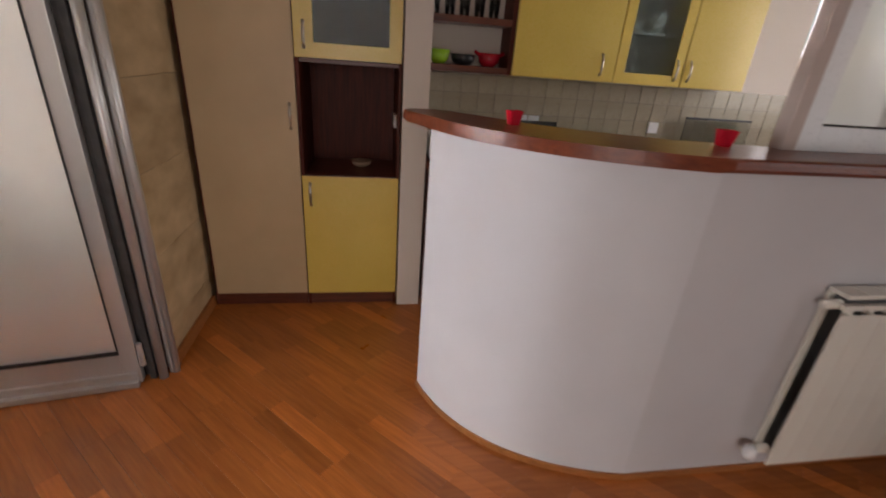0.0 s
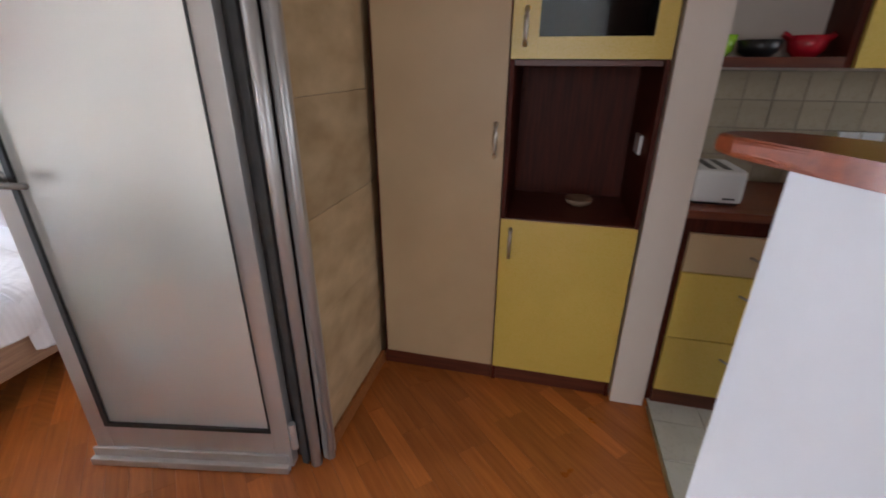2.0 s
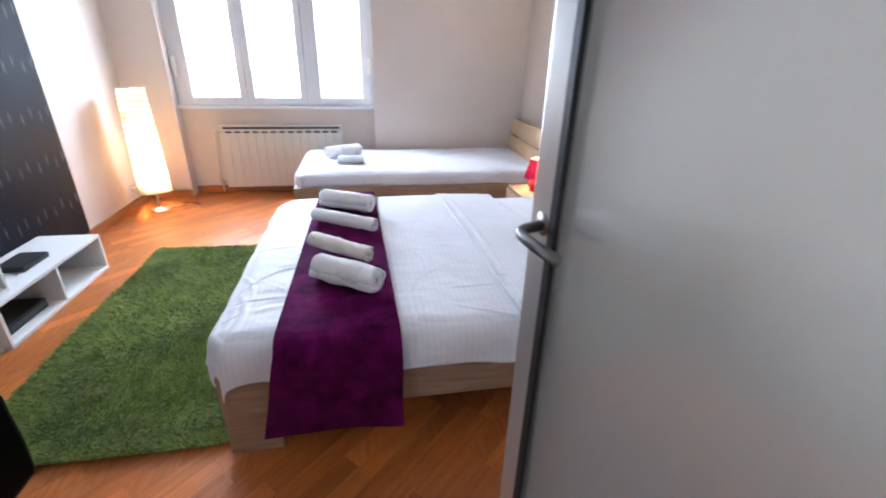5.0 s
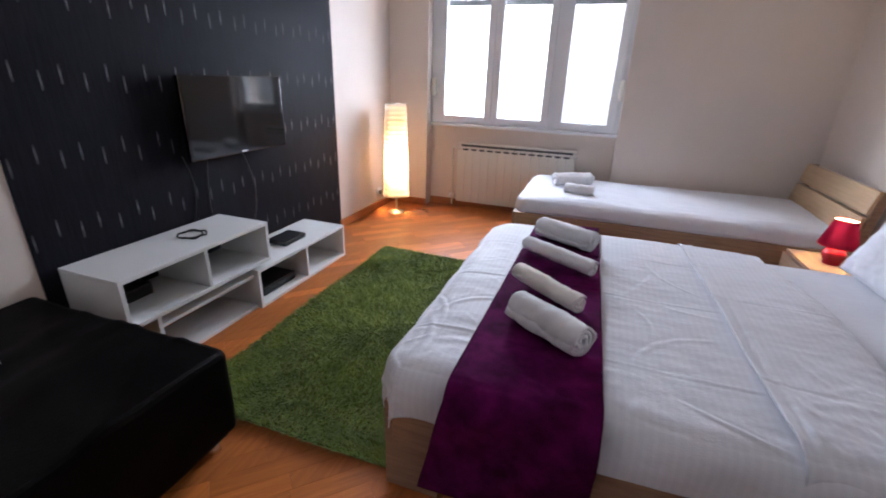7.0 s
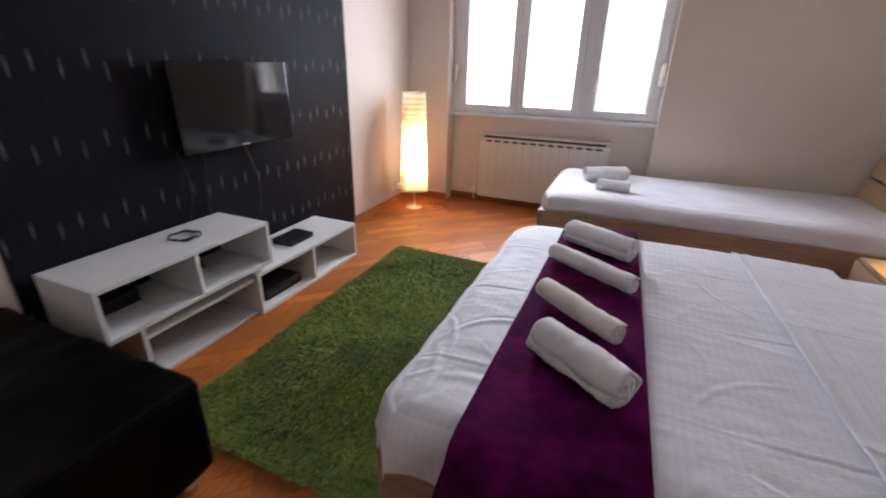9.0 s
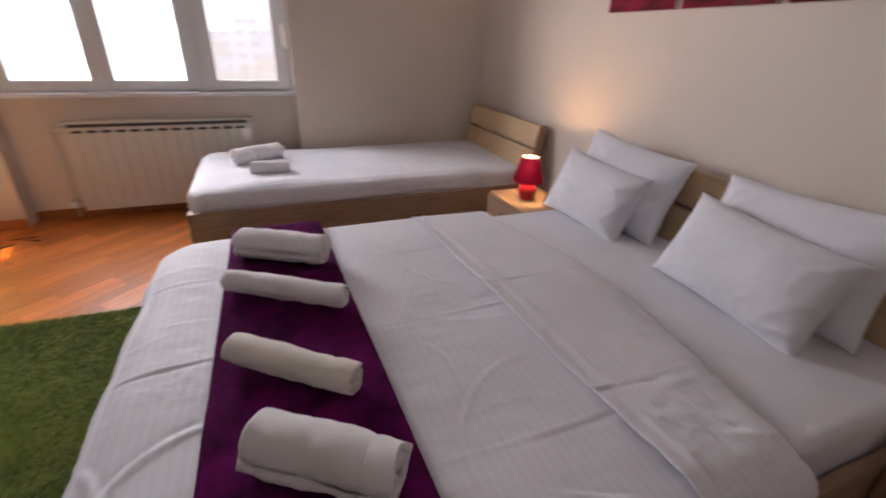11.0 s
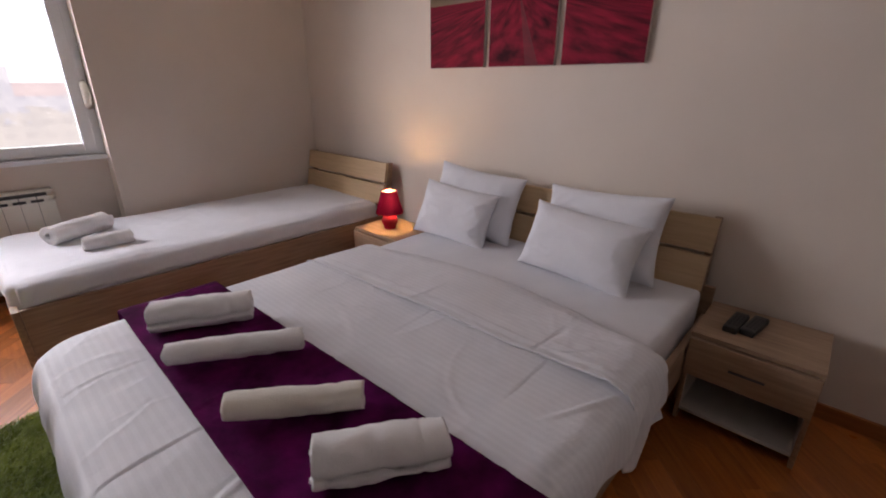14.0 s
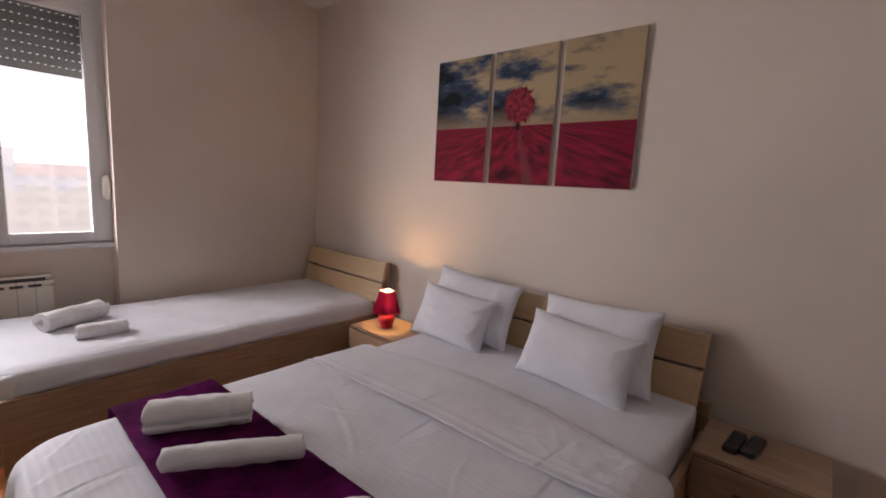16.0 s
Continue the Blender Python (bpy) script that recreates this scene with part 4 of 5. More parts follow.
Z = 0.515
towel_roll((-2.115, 1.335, Z + 0.042), (-1.945, 1.575, Z + 0.042), 0.050, 3.1, M_TOWEL, "thick white rolled bath towel on the purple runner", "towels on the runner", 0.84, -0.05, 1.0)
towel_roll((-2.412, 1.283, Z + 0.027), (-2.195, 1.552, Z + 0.027), 0.032, 2.4, M_CREAMT, "slim cream rolled hand towel on the purple runner", "towels on the runner", 0.84, 0, 2.0)
towel_roll((-2.748, 1.255, Z + 0.027), (-2.530, 1.586, Z + 0.027), 0.032, 2.4, M_TOWEL, "slim white rolled hand towel on the purple runner", "towels on the runner", 0.84, 0, 3.0)
towel_roll((-2.992, 1.290, Z + 0.042), (-2.832, 1.572, Z + 0.042), 0.050, 3.1, M_TOWEL, "thick white rolled bath towel on the purple runner", "towels on the runner", 0.84, -0.015, 4.0)

sbed = thing("single_bed", (0, 0, 0), 0, "light oak single bed with a white fitted sheet", "bed")
bpart("side_rail", M_OAKY, sbed, (-3.915, -3.888, 1.03, 3.03, 0.06, 0.34), bevel=0.003)
bpart("side_rail", M_OAKY, sbed, (-4.838, -4.811, 1.03, 3.03, 0.06, 0.34), bevel=0.003)
bpart("footboard", M_OAK, sbed, (-4.838, -3.888, 1.002, 1.029, 0.06, 0.34), bevel=0.003)
bpart("head_rail", M_OAK, sbed, (-4.838, -3.888, 3.031, 3.055, 0.06, 0.46), bevel=0.003)
for xa, xb in ((-3.914, -3.889), (-4.837, -4.812)):
    for ya, yb in ((1.031, 1.16), (2.90, 3.03)):
        bpart("leg", M_OAKY, sbed, (xa, xb, ya, yb, 0.0, 0.059), bevel=0.002)
bpart("slat_base", M_OAK, sbed, (-4.81, -3.917, 1.03, 3.03, 0.22, 0.25), bevel=0)
mattress(sbed, -4.805, -3.92, 1.04, 3.0, 0.251, 0.43, M_SHEET)
drape("fitted_sheet", M_SHEET, sbed, -4.81, -3.945, 1.035, 2.99, 0.445, (0.11, 0.115, 0.12, 0.0), rough=0.009, radius=0.09, edge=0.045, flare=0.012, creases=(("y", 2.0, 0.002), ("y", 1.5, 0.002), ("x", -3.985, 0.005), ("x", -4.02, 0.004), ("x", -4.07, 0.003)), seed=5.5, hem_wave=0.04, step=0.012, folds=fold_lines(26, -4.85, -3.85, 0.95, 2.99, 16, 0.004), label="white fitted sheet with soft wrinkles")
headboard(sbed, -4.835, -3.845, 2.985, 0.44, 0.728, 0.585, 0.2)
towel_roll((-4.425, 1.20, 0.500), (-4.575, 1.50, 0.500), 0.053, 3.1, M_TOWEL, "thick white rolled bath towel on the single bed", "towels on the single bed", 0.86, 0, 5.0)
towel_roll((-4.205, 1.31, 0.484), (-4.190, 1.54, 0.484), 0.038, 2.6, M_TOWEL, "small white rolled hand towel on the single bed", "towels on the single bed", 0.86, 0, 6.0)


def nightstand(x0, y0, w, d, h, label):
    t = thing("nightstand", (x0, y0, 0), 0, label, "nightstand", "pair of nightstands")
    bpart("top", M_OAK, t, (0, w, 0, d, h - 0.016, h), bevel=0.002)
    bpart("side_panel", M_OAKY, t, (0, 0.016, 0.004, d, 0.0, h - 0.017), bevel=0.002)
    bpart("side_panel", M_OAKY, t, (w - 0.016, w, 0.004, d, 0.0, h - 0.017), bevel=0.002)
    bpart("bottom_shelf", M_PALE, t, (0.017, w - 0.017, 0.004, d, 0.045, 0.061), bevel=0.002)
    bpart("back_panel", M_PALE, t, (0.017, w - 0.017, d - 0.006, d, 0.062, h - 0.017), bevel=0)
    dr = bpart("drawer_front", M_OAK, t, (0.003, w - 0.003, -0.014, 0.002, 0.222, h - 0.02), bevel=0.002)
    bpart("drawer_box", M_OAK, t, (0.02, w - 0.02, 0.004, d - 0.02, 0.226, 0.33), bevel=0)
    for q in (0.0165, w - 0.0185):
        bpart("lining", M_PALE, t, (q, q + 0.002, 0.006, d - 0.007, 0.062, 0.221), bevel=0, label="pale grey inner face")
    bpart("grip", M_SEAL_SHADE, dr, (w / 2 - 0.055, w / 2 + 0.055, -0.0155, -0.013, 0.288, 0.298), bevel=0.002, label="slim dark recessed grip")
    return t


nightstand(-1.745, 2.715, 0.392, 0.335, 0.395, "light oak nightstand with one drawer and an open shelf")
nightstand(-3.745, 2.66, 0.44, 0.335, 0.372, "light oak nightstand lit by the lamp standing on it")

for k, (x, y, rz) in enumerate(((-1.634, 2.872, -5), (-1.578, 2.888, -9))):
    rem = thing("remote_control", (x, y, 0.3955), rz, "black remote control lying on the nightstand", "remote control", "remote controls")
    bpart("body", M_BLACKP, rem, (-0.024, 0.024, -0.082, 0.082, 0, 0.024), bevel=0.008)
    for j in range(5):
        for i in range(3):
            bpart("button", M_RUBBER, rem, (-0.014 + i * 0.0115, -0.007 + i * 0.0115, -0.05 + j * 0.022, -0.040 + j * 0.022, 0.0235, 0.0258), bevel=0.001)

lamp = thing("table_lamp", (-3.560, 2.805, 0.3725), 0, "small red table lamp, lit, on the nightstand", "table lamp")
bm = bmesh.new()
lathe(bm, [(0.036, 0), (0.039, 0.004), (0.038, 0.012), (0.044, 0.024), (0.053, 0.046), (0.053, 0.062), (0.043, 0.080), (0.024, 0.092), (0.016, 0.098), (0.015, 0.112)], 32)
part("base", bm, M_REDP, lamp, "glazed red ceramic base", True)
SHADE = [(0.087, 0.106), (0.080, 0.135), (0.070, 0.170), (0.060, 0.205), (0.051, 0.243)]
bm = bmesh.new()
lathe(bm, SHADE, 40, close_top=False, close_bottom=False)
part("shade", bm, M_RSHADE, lamp, "glowing red fabric shade", True)
bm = bmesh.new()
lathe(bm, [(r - 0.002, z) for r, z in SHADE], 40, close_top=False, close_bottom=False)
part("lining", bm, M_LINING, lamp, "white lining of the shade", True)
for r, z in (SHADE[0], SHADE[-1]):
    bm = bmesh.new()
    lathe(bm, [(r - 0.001, z - 0.003), (r + 0.0015, z - 0.003), (r + 0.0015, z + 0.003), (r - 0.001, z + 0.003)], 40, close_top=False, close_bottom=False)
    part("hem", bm, M_REDP, lamp, "", True)
bm = bmesh.new()
lathe(bm, [(0.009, 0.112), (0.009, 0.150), (0.020, 0.172), (0.024, 0.190), (0.018, 0.210), (0.004, 0.218)], 16)
part("bulb", bm, M_BULB, lamp, "", True).visible_shadow = False

# ---- pictures ----
for x0, x1, label in ((-3.473, -3.066, "canvas print of a crimson field under dark clouds"), (-3.034, -2.636, "canvas print of a lone red tree by a track"), (-2.601, -2.206, "canvas print of a crimson field under a pale sky")):
    pic = thing("canvas_picture", (0, 0, 0), 0, label, "picture", "three-part picture on the wall")
    bpart("canvas", M_CANVAS, pic, (x0, x1, YH - 0.019, YH - 0.001, 1.338, 2.080), bevel=0.003)
    bpart("print", M_PRINT, pic, (x0 + 0.002, x1 - 0.002, YH - 0.0215, YH - 0.0192, 1.340, 2.078), bevel=0)

# ---- television side ----
tv = thing("television", (-2.82, YT + 0.006, 1.0), 0, "black flat television mounted on the dark wallpaper", "television")
bpart("wall_bracket", M_BLACKP, tv, (-0.15, 0.15, 0.0, 0.03, -0.1, 0.1), bevel=0.002)
bpart("back_shell", M_BLACKP, tv, (-0.31, 0.31, 0.03, 0.055, -0.16, 0.16), bevel=0.01)
bm = bmesh.new()
box(bm, -0.362, 0.362, 0.056, 0.078, -0.20, 0.212, 0.005)
body = part("casing", bm, M_SCREEN, tv)
bpart("screen", M_SCREEN, tv, (-0.348, 0.348, 0.0775, 0.0795, -0.178, 0.198), bevel=0, label="switched-off glossy screen")
bpart("maker_plate", M_STEEL, tv, (-0.022, 0.022, 0.0785, 0.0800, -0.193, -0.186), bevel=0)
for x, sway, z1 in ((-2.47, -0.02, 0.48), (-2.62, 0.05, 0.30), (-2.86, -0.06, 0.26)):
    bm = bmesh.new()
    tube(bm, [(x + sway * math.sin(k / 10 * math.pi), YT + 0.012 + 0.02 * math.sin(k / 10 * math.pi), 0.82 + (z1 - 0.82) * k / 10) for k in range(11)], 0.0035, 6)
    tagged(part("cable", bm, M_BLACKP, None, "", True), "thin black cable hanging down the wallpaper", "cable", "television cables")
bm = bmesh.new()
tube(bm, [(-2.30 + 0.062 * math.cos(k / 32 * 2 * math.pi), -0.285 + 0.062 * math.sin(k / 32 * 2 * math.pi), 0.4855 + 0.004 * math.sin(k)) for k in range(33)], 0.0045, 6)
tube(bm, [(-2.29 + 0.055 * math.cos(k / 32 * 2 * math.pi), -0.288 + 0.055 * math.sin(k / 32 * 2 * math.pi), 0.4865) for k in range(33)], 0.004, 6)
tagged(part("coiled_cable", bm, M_BLACKP, None, "", True), "black cable coiled in a ring on the white unit", "cable")

unit = thing("media_shelf", (0, 0, 0), 0, "white lacquered open media shelf on top of a low frame", "shelf unit", "white media shelves")
UX0, UX1, UY0, UY1, UT = -2.622, -1.800, -0.445, -0.110, 0.478
bpart("top_board", M_LACQ, unit, (UX0, UX1, UY0, UY1, UT - 0.018, UT))
bpart("bottom_board", M_LACQ, unit, (UX0, UX1, UY0, UY1, 0.256, 0.274))
for x in (UX0, -2.22, UX1 - 0.018):
    bpart("upright", M_LACQ, unit, (x, x + 0.018, UY0, UY1 - (0.002 if x == -2.22 else 0), 0.2745, UT - 0.0185))
bpart("side_leg", M_LACQ, unit, (-1.945, -1.925, UY0 + 0.02, UY1 - 0.012, 0.0, 0.2555))
bpart("cross_board", M_LACQ, unit, (-2.505, -1.946, UY0 + 0.05, UY1 - 0.03, 0.185, 0.203))
bpart("floor_board", M_LACQ, unit, (-2.505, -1.946, UY0 + 0.05, UY1 - 0.03, 0.0, 0.018))
unit2 = thing("media_shelf", (0, 0, 0), 0, "low white lacquered shelf with two open bays", "shelf unit", "white media shelves")
bpart("top_board", M_LACQ, unit2, (-3.376, -2.507, UY0, UY1, 0.213, 0.231))
bpart("bottom_board", M_LACQ, unit2, (-3.376, -2.507, UY0, UY1, 0.0, 0.018))
for x in (-3.376, -2.951, -2.527):
    bpart("upright", M_LACQ, unit2, (x, x + 0.018, UY0, UY1, 0.0185, 0.2125))
for name, label, x0, x1, y0, y1, z0, z1 in (
        ("router", "black internet router on the low shelf", -3.06, -2.86, -0.34, -0.20, 0.2315, 0.262),
        ("set_top_box", "black set-top box inside the low shelf", -2.88, -2.60, -0.36, -0.17, 0.0185, 0.07),
        ("black_box", "small black box inside the media shelf", -2.06, -1.84, -0.40, -0.30, 0.2745, 0.33),
        ("black_box", "small black box inside the media shelf", -2.40, -2.24, -0.42, -0.33, 0.2745, 0.33)):
    ob = thing(name, (0, 0, 0), 0, label, "electronics")
    bpart("casing", M_BLACKP, ob, (x0, x1, y0, y1, z0, z1), bevel=0.006)
    bpart("front_strip", M_SCREEN, ob, (x0 + 0.01, x1 - 0.01, y1 - 0.001, y1 + 0.0015, z0 + 0.008, z1 - 0.01), bevel=0)
plug = thing("power_adapter", (-2.70, -0.36, 0.2315), 20, "white plug adapter with its lead on the low shelf", "adapter")
bpart("block", M_LACQ, plug, (-0.03, 0.03, -0.02, 0.02, 0, 0.035), bevel=0.005)
bm = bmesh.new()
tube(bm, [(0.03, 0, 0.012), (0.06, 0.02, 0.006), (0.10, 0.03, 0.005), (0.15, 0.06, 0.005), (0.19, 0.05, 0.005)], 0.003, 6)
part("lead", bm, M_LACQ, plug, "", True)

ott = thing("daybed", (0, 0, 0), 0, "low black leather daybed on small chrome feet", "daybed")
bm = bmesh.new()
n1, n2 = 40, 40
OX0, OX1, OY0, OY1 = -1.70, -0.66, -0.455, 0.50
box(bm, OX0, OX1, OY0, OY1, 0.085, 0.405, 0.035, 4)
bmesh.ops.subdivide_edges(bm, edges=bm.edges[:], cuts=24, use_grid_fill=True)
for v in bm.verts:
    top = max(0.0, min(1.0, (v.co.z - 0.2) / 0.2))
    ridge = (1 - abs(noise.noise((v.co.x * 1.3 + 0.4 * v.co.y, v.co.y * 4.5 - v.co.x * 1.2, 3.3)))) ** 10
    v.co.z += top * 0.012 * ridge
    v.co.z += top * (0.010 * noise.noise((v.co.x * 3, v.co.y * 3, 2)) + 0.006 * noise.noise((v.co.x * 9, v.co.y * 7, 5)))
    v.co.x += 0.006 * noise.noise((v.co.x * 6, v.co.y * 6, v.co.z * 6))
    v.co.y += 0.006 * noise.noise((v.co.y * 6, v.co.z * 6, v.co.x * 6))
part("cushion", bm, M_LEATHER, ott, "black leather cushion with slack creases", True)
bpart("base_frame", M_BLACKP, ott, (OX0 + 0.03, OX1 - 0.03, OY0 + 0.03, OY1 - 0.03, 0.062, 0.10), bevel=0.004)
for x in (OX0 + 0.06, OX1 - 0.06):
    for y in (OY0 + 0.06, OY1 - 0.075):
        bm = bmesh.new()
        lathe(bm, [(0.020, 0), (0.024, 0.004), (0.020, 0.02), (0.013, 0.035), (0.016, 0.062)], 18, x, y)
        part("foot", bm, M_CHROME, ott, "turned chrome foot", True)
ft = thing("folded_towel", (-1.25, -0.255, 0.412), -8, "white towel folded flat on the black daybed", "towel")
for k, (w, d) in enumerate(((0.165, 0.20), (0.162, 0.196), (0.158, 0.19))):
    bm = bmesh.new()
    box(bm, -w, w, -d, d, k * 0.013, k * 0.013 + 0.0128, 0.006, 3)
    bmesh.ops.subdivide_edges(bm, edges=bm.edges[:], cuts=3, use_grid_fill=True)
    for v in bm.verts:
        v.co += Vector((0.008 * noise.noise((v.co.x * 5, v.co.y * 5, k)), 0.008 * noise.noise((v.co.y * 6, v.co.x * 5, k + 4)), 0.004 * noise.noise((v.co.x * 8, v.co.y * 8, 1))))
    part("fold", bm, M_TOWEL, ft, "", True)

# ---- rug ----
rug = thing("rug", (0, 0, 0), 0, "thick grass-green shaggy rug on the parquet", "rug")
RX0, RX1, RY0, RY1 = -3.60, -1.785, 0.10, 1.28
bpart("backing", M_RUG, rug, (RX0 + 0.01, RX1 - 0.01, RY0 + 0.01, RY1 - 0.01, 0.0, 0.012), bevel=0.003)
rng = np.random.default_rng(5)
N = 100000
bx, by = rng.uniform(RX0, RX1, N), rng.uniform(RY0, RY1, N)
ang = rng.uniform(0, 2 * math.pi, N)
lean_a = np.sin(bx * 5.0) * 1.6 + np.cos(by * 6.0 + bx * 2) * 1.4 + rng.normal(0, 0.9, N)
h = rng.uniform(0.022, 0.031, N)
ln = rng.uniform(0.010, 0.030, N)
w = 0.0021
dx, dy = np.cos(ang) * w, np.sin(ang) * w
mx, my = np.cos(lean_a), np.sin(lean_a)
z0 = np.full(N, 0.010)
P = np.stack([np.stack([bx - dx, by - dy, z0], 1), np.stack([bx + dx, by + dy, z0], 1),
              np.stack([bx + dx * 0.9 + mx * ln * 0.35, by + dy * 0.9 + my * ln * 0.35, h * 0.75], 1), np.stack([bx - dx * 0.9 + mx * ln * 0.35, by - dy * 0.9 + my * ln * 0.35, h * 0.75], 1),
              np.stack([bx + mx * ln, by + my * ln, h], 1)], 1).reshape(-1, 3)
faces = []
for i in range(N):
    o = i * 5
    faces.append((o, o + 1, o + 2, o + 3))
    faces.append((o + 3, o + 2, o + 4))
me = bpy.data.meshes.new("pile")
me.from_pydata(P.tolist(), [], faces)
me.materials.append(M_RUG)
pile = new("yarn", me)
pile.parent = rug
tagged(pile, "long twisted green yarn", "", "", "stuff")

# ---- floor lamp ----
fl = thing("floor_lamp", (-4.515, -0.235, 0), 0, "tall rice-paper floor lamp, lit, on a metal foot", "floor lamp")
bm = bmesh.new()
lathe(bm, [(0.075, 0), (0.078, 0.006), (0.070, 0.013), (0.02, 0.022), (0.012, 0.03)], 32)
part("base", bm, M_STEEL, fl, "round brushed metal foot", True)
bm = bmesh.new()
tube(bm, [(0, 0, 0.02), (0, 0, 0.22)], 0.009, 12)
part("pole", bm, M_STEEL, fl, "", True)
bm = bmesh.new()
rings = []
for k in range(61):
    z = 0.175 + 0.83 * k / 60
    r = 0.118 - 0.024 * (k / 60) + 0.0045 * math.cos(k / 60 * 2 * math.pi * 20)
    rings.append((r, z))
n = 40
loops = []
for r, z in rings:
    lp = []
    for i in range(n):
        a = 2 * math.pi * i / n
        sq = r * (abs(math.cos(a)) ** 4 + abs(math.sin(a)) ** 4) ** -0.25 * (1 + 0.01 * noise.noise((a, z * 9, 0)))
        lp.append(bm.verts.new((sq * math.cos(a + 0.5), sq * math.sin(a + 0.5), z)))
    loops.append(lp)
for a, b in zip(loops, loops[1:]):
    for i in range(n):
        bm.faces.new((a[i], a[(i + 1) % n], b[(i + 1) % n], b[i]))
part("shade", bm, M_RICE, fl, "ribbed rice-paper shade glowing warm", True)
bm = bmesh.new()
tube(bm, [(0.0, -0.10, 0.175), (0.0, 0.10, 0.175)], 0.003, 6)
tube(bm, [(-0.09, 0, 1.003), (0.09, 0, 1.003)], 0.003, 6)
tube(bm, [(0, 0, 0.21), (0.012, 0, 0.4), (0.012, 0, 1.003)], 0.003, 6)
lathe(bm, [(0.004, 1.0), (0.008, 1.008), (0.004, 1.018)], 10)
part("wire_frame", bm, M_STEEL, fl, "", True)
bm = bmesh.new()
lathe(bm, [(0.012, 0.42), (0.03, 0.46), (0.035, 0.50), (0.025, 0.535), (0.004, 0.548)], 16)
part("bulb", bm, M_BULB, fl, "", True).visible_shadow = False
bm = bmesh.new()
tube(bm, [(-4.52, -0.17, 0.006), (-4.60, -0.06, 0.006), (-4.68, -0.1, 0.006), (-4.7, 0.02, 0.006), (-4.62, 0.06, 0.006), (-4.66, -0.02, 0.006)], 0.0035, 6)
tagged(part("lamp_cord", bm, M_BLACKP, None, "", True), "dark lamp cord lying on the parquet", "cable")
so = thing("wall_socket", (-4.60, YT + 0.001, 0.16), 0, "white wall socket above the skirting", "socket")
bpart("plate", M_PVC, so, (-0.04, 0.04, 0, 0.008, -0.04, 0.04), bevel=0.003)
bpart("plug", M_ENAMEL, so, (-0.02, 0.02, 0.0085, 0.045, -0.02, 0.02), bevel=0.005)


# ---- radiators ----
def radiator(name, place, rz, count, h, label, riser=True):
    """Ribbed aluminium radiator; sections run along local x, the front faces -y."""
    t = thing(name, place, rz, label, "radiator")
    bm = bmesh.new()
    box(bm, 0.0008, 0.0792, -0.078, -0.070, 0.0, h - 0.070, 0.003)
    box(bm, 0.030, 0.050, -0.070, -0.004, 0.02, h - 0.04)
    box(bm, 0.002, 0.078, -0.076, -0.056, h - 0.054, h - 0.036, 0.003)
    box(bm, 0.0008, 0.0792, -0.074, -0.006, h - 0.014, h, 0.004)
    box(bm, 0.004, 0.076, -0.010, -0.003, 0.0, h - 0.015)
    first = part("section", bm, M_ENAMEL, t)
    for i in range(1, count):
        ob = first.copy()
        scene.collection.objects.link(ob)
        ob.location.x = 0.08 * i
    # dark block added to paint the shade between the plates
    bpart("core_shade", M_SEAL_SHADE, t, (0.03, 0.08 * count - 0.03, -0.052, -0.012, 0.05, h - 0.016), bevel=0, label="dark grey block painting the shade behind the front plates")
    for z in (0.04, h - 0.05):
        bm = bmesh.new()
        tube(bm, [(-0.03, -0.035, z), (0.08 * count + 0.012, -0.035, z)], 0.016, 12)
        part("header_pipe", bm, M_ENAMEL, t, "", True)
    bm = bmesh.new()
    if riser:
        tube(bm, [(-0.03, -0.035, h - 0.05), (-0.06, -0.035, h - 0.05)], 0.011, 10)
        tube(bm, [(-0.055, -0.035, h - 0.05), (-0.055, -0.035, -0.05)], 0.008, 10)
    tube(bm, [(-0.03, -0.035, 0.04), (-0.075, -0.035, 0.04)], 0.013, 10)
    part("pipe", bm, M_ENAMEL, t, "", True)
    bm = bmesh.new()
    lathe(bm, [(0.018, 0.02), (0.022, 0.03), (0.022, 0.06), (0.016, 0.07)], 14, -0.06, -0.05)
    part("valve", bm, M_PVC, t, "white plastic valve cap", True)
    return t


radiator("radiator", (-5.027, 0.225, 0.065), 90, 14, 0.585, "cream enamelled radiator hung in the window niche")
origin = KITCHEN
radiator("radiator", (1.965, 1.294, 0.115), 0, 12, 0.72, "cream enamelled radiator hung on the bar wall", False)

# ---- kitchen ----
YF = 2.610         # front of the tall cabinets
tall = thing("tall_cabinet", (0, 0, 0), 0, "tall cream cabinet with a single plain door", "cabinet", "tall kitchen cabinets")
bpart("body", M_CHERRYV, tall, (-0.365, 0.150, YF + 0.022, YH - 0.005, 0.075, 2.35), bevel=0)
d = bpart("door", M_CREAM, tall, (-0.349, 0.150, YF, YF + 0.019, 0.078, 2.35), bevel=0.002)
bow_handle(d, 0.118, YF, 1.025, 1.155)
bpart("plinth", M_CHERRY, tall, (-0.366, 0.150, YF + 0.012, YF + 0.03, 0.0, 0.074), bevel=0.001)
tall2 = thing("tall_cabinet", (0, 0, 0), 0, "tall yellow cabinet with an open cherry niche and glazed door", "cabinet", "tall kitchen cabinets")
A, Bx = 0.154, 0.668
bpart("side_panel", M_CHERRYV, tall2, (A, A + 0.016, YF + 0.004, YH - 0.005, 0.0, 2.35), bevel=0.001)
bpart("side_panel", M_CHERRYV, tall2, (Bx - 0.016, Bx, YF + 0.004, YH - 0.005, 0.0, 2.35), bevel=0.001)
bpart("niche_shelf", M_CHERRY, tall2, (A + 0.017, Bx - 0.017, YF + 0.006, YH - 0.01, 0.772, 0.790), bevel=0.001)
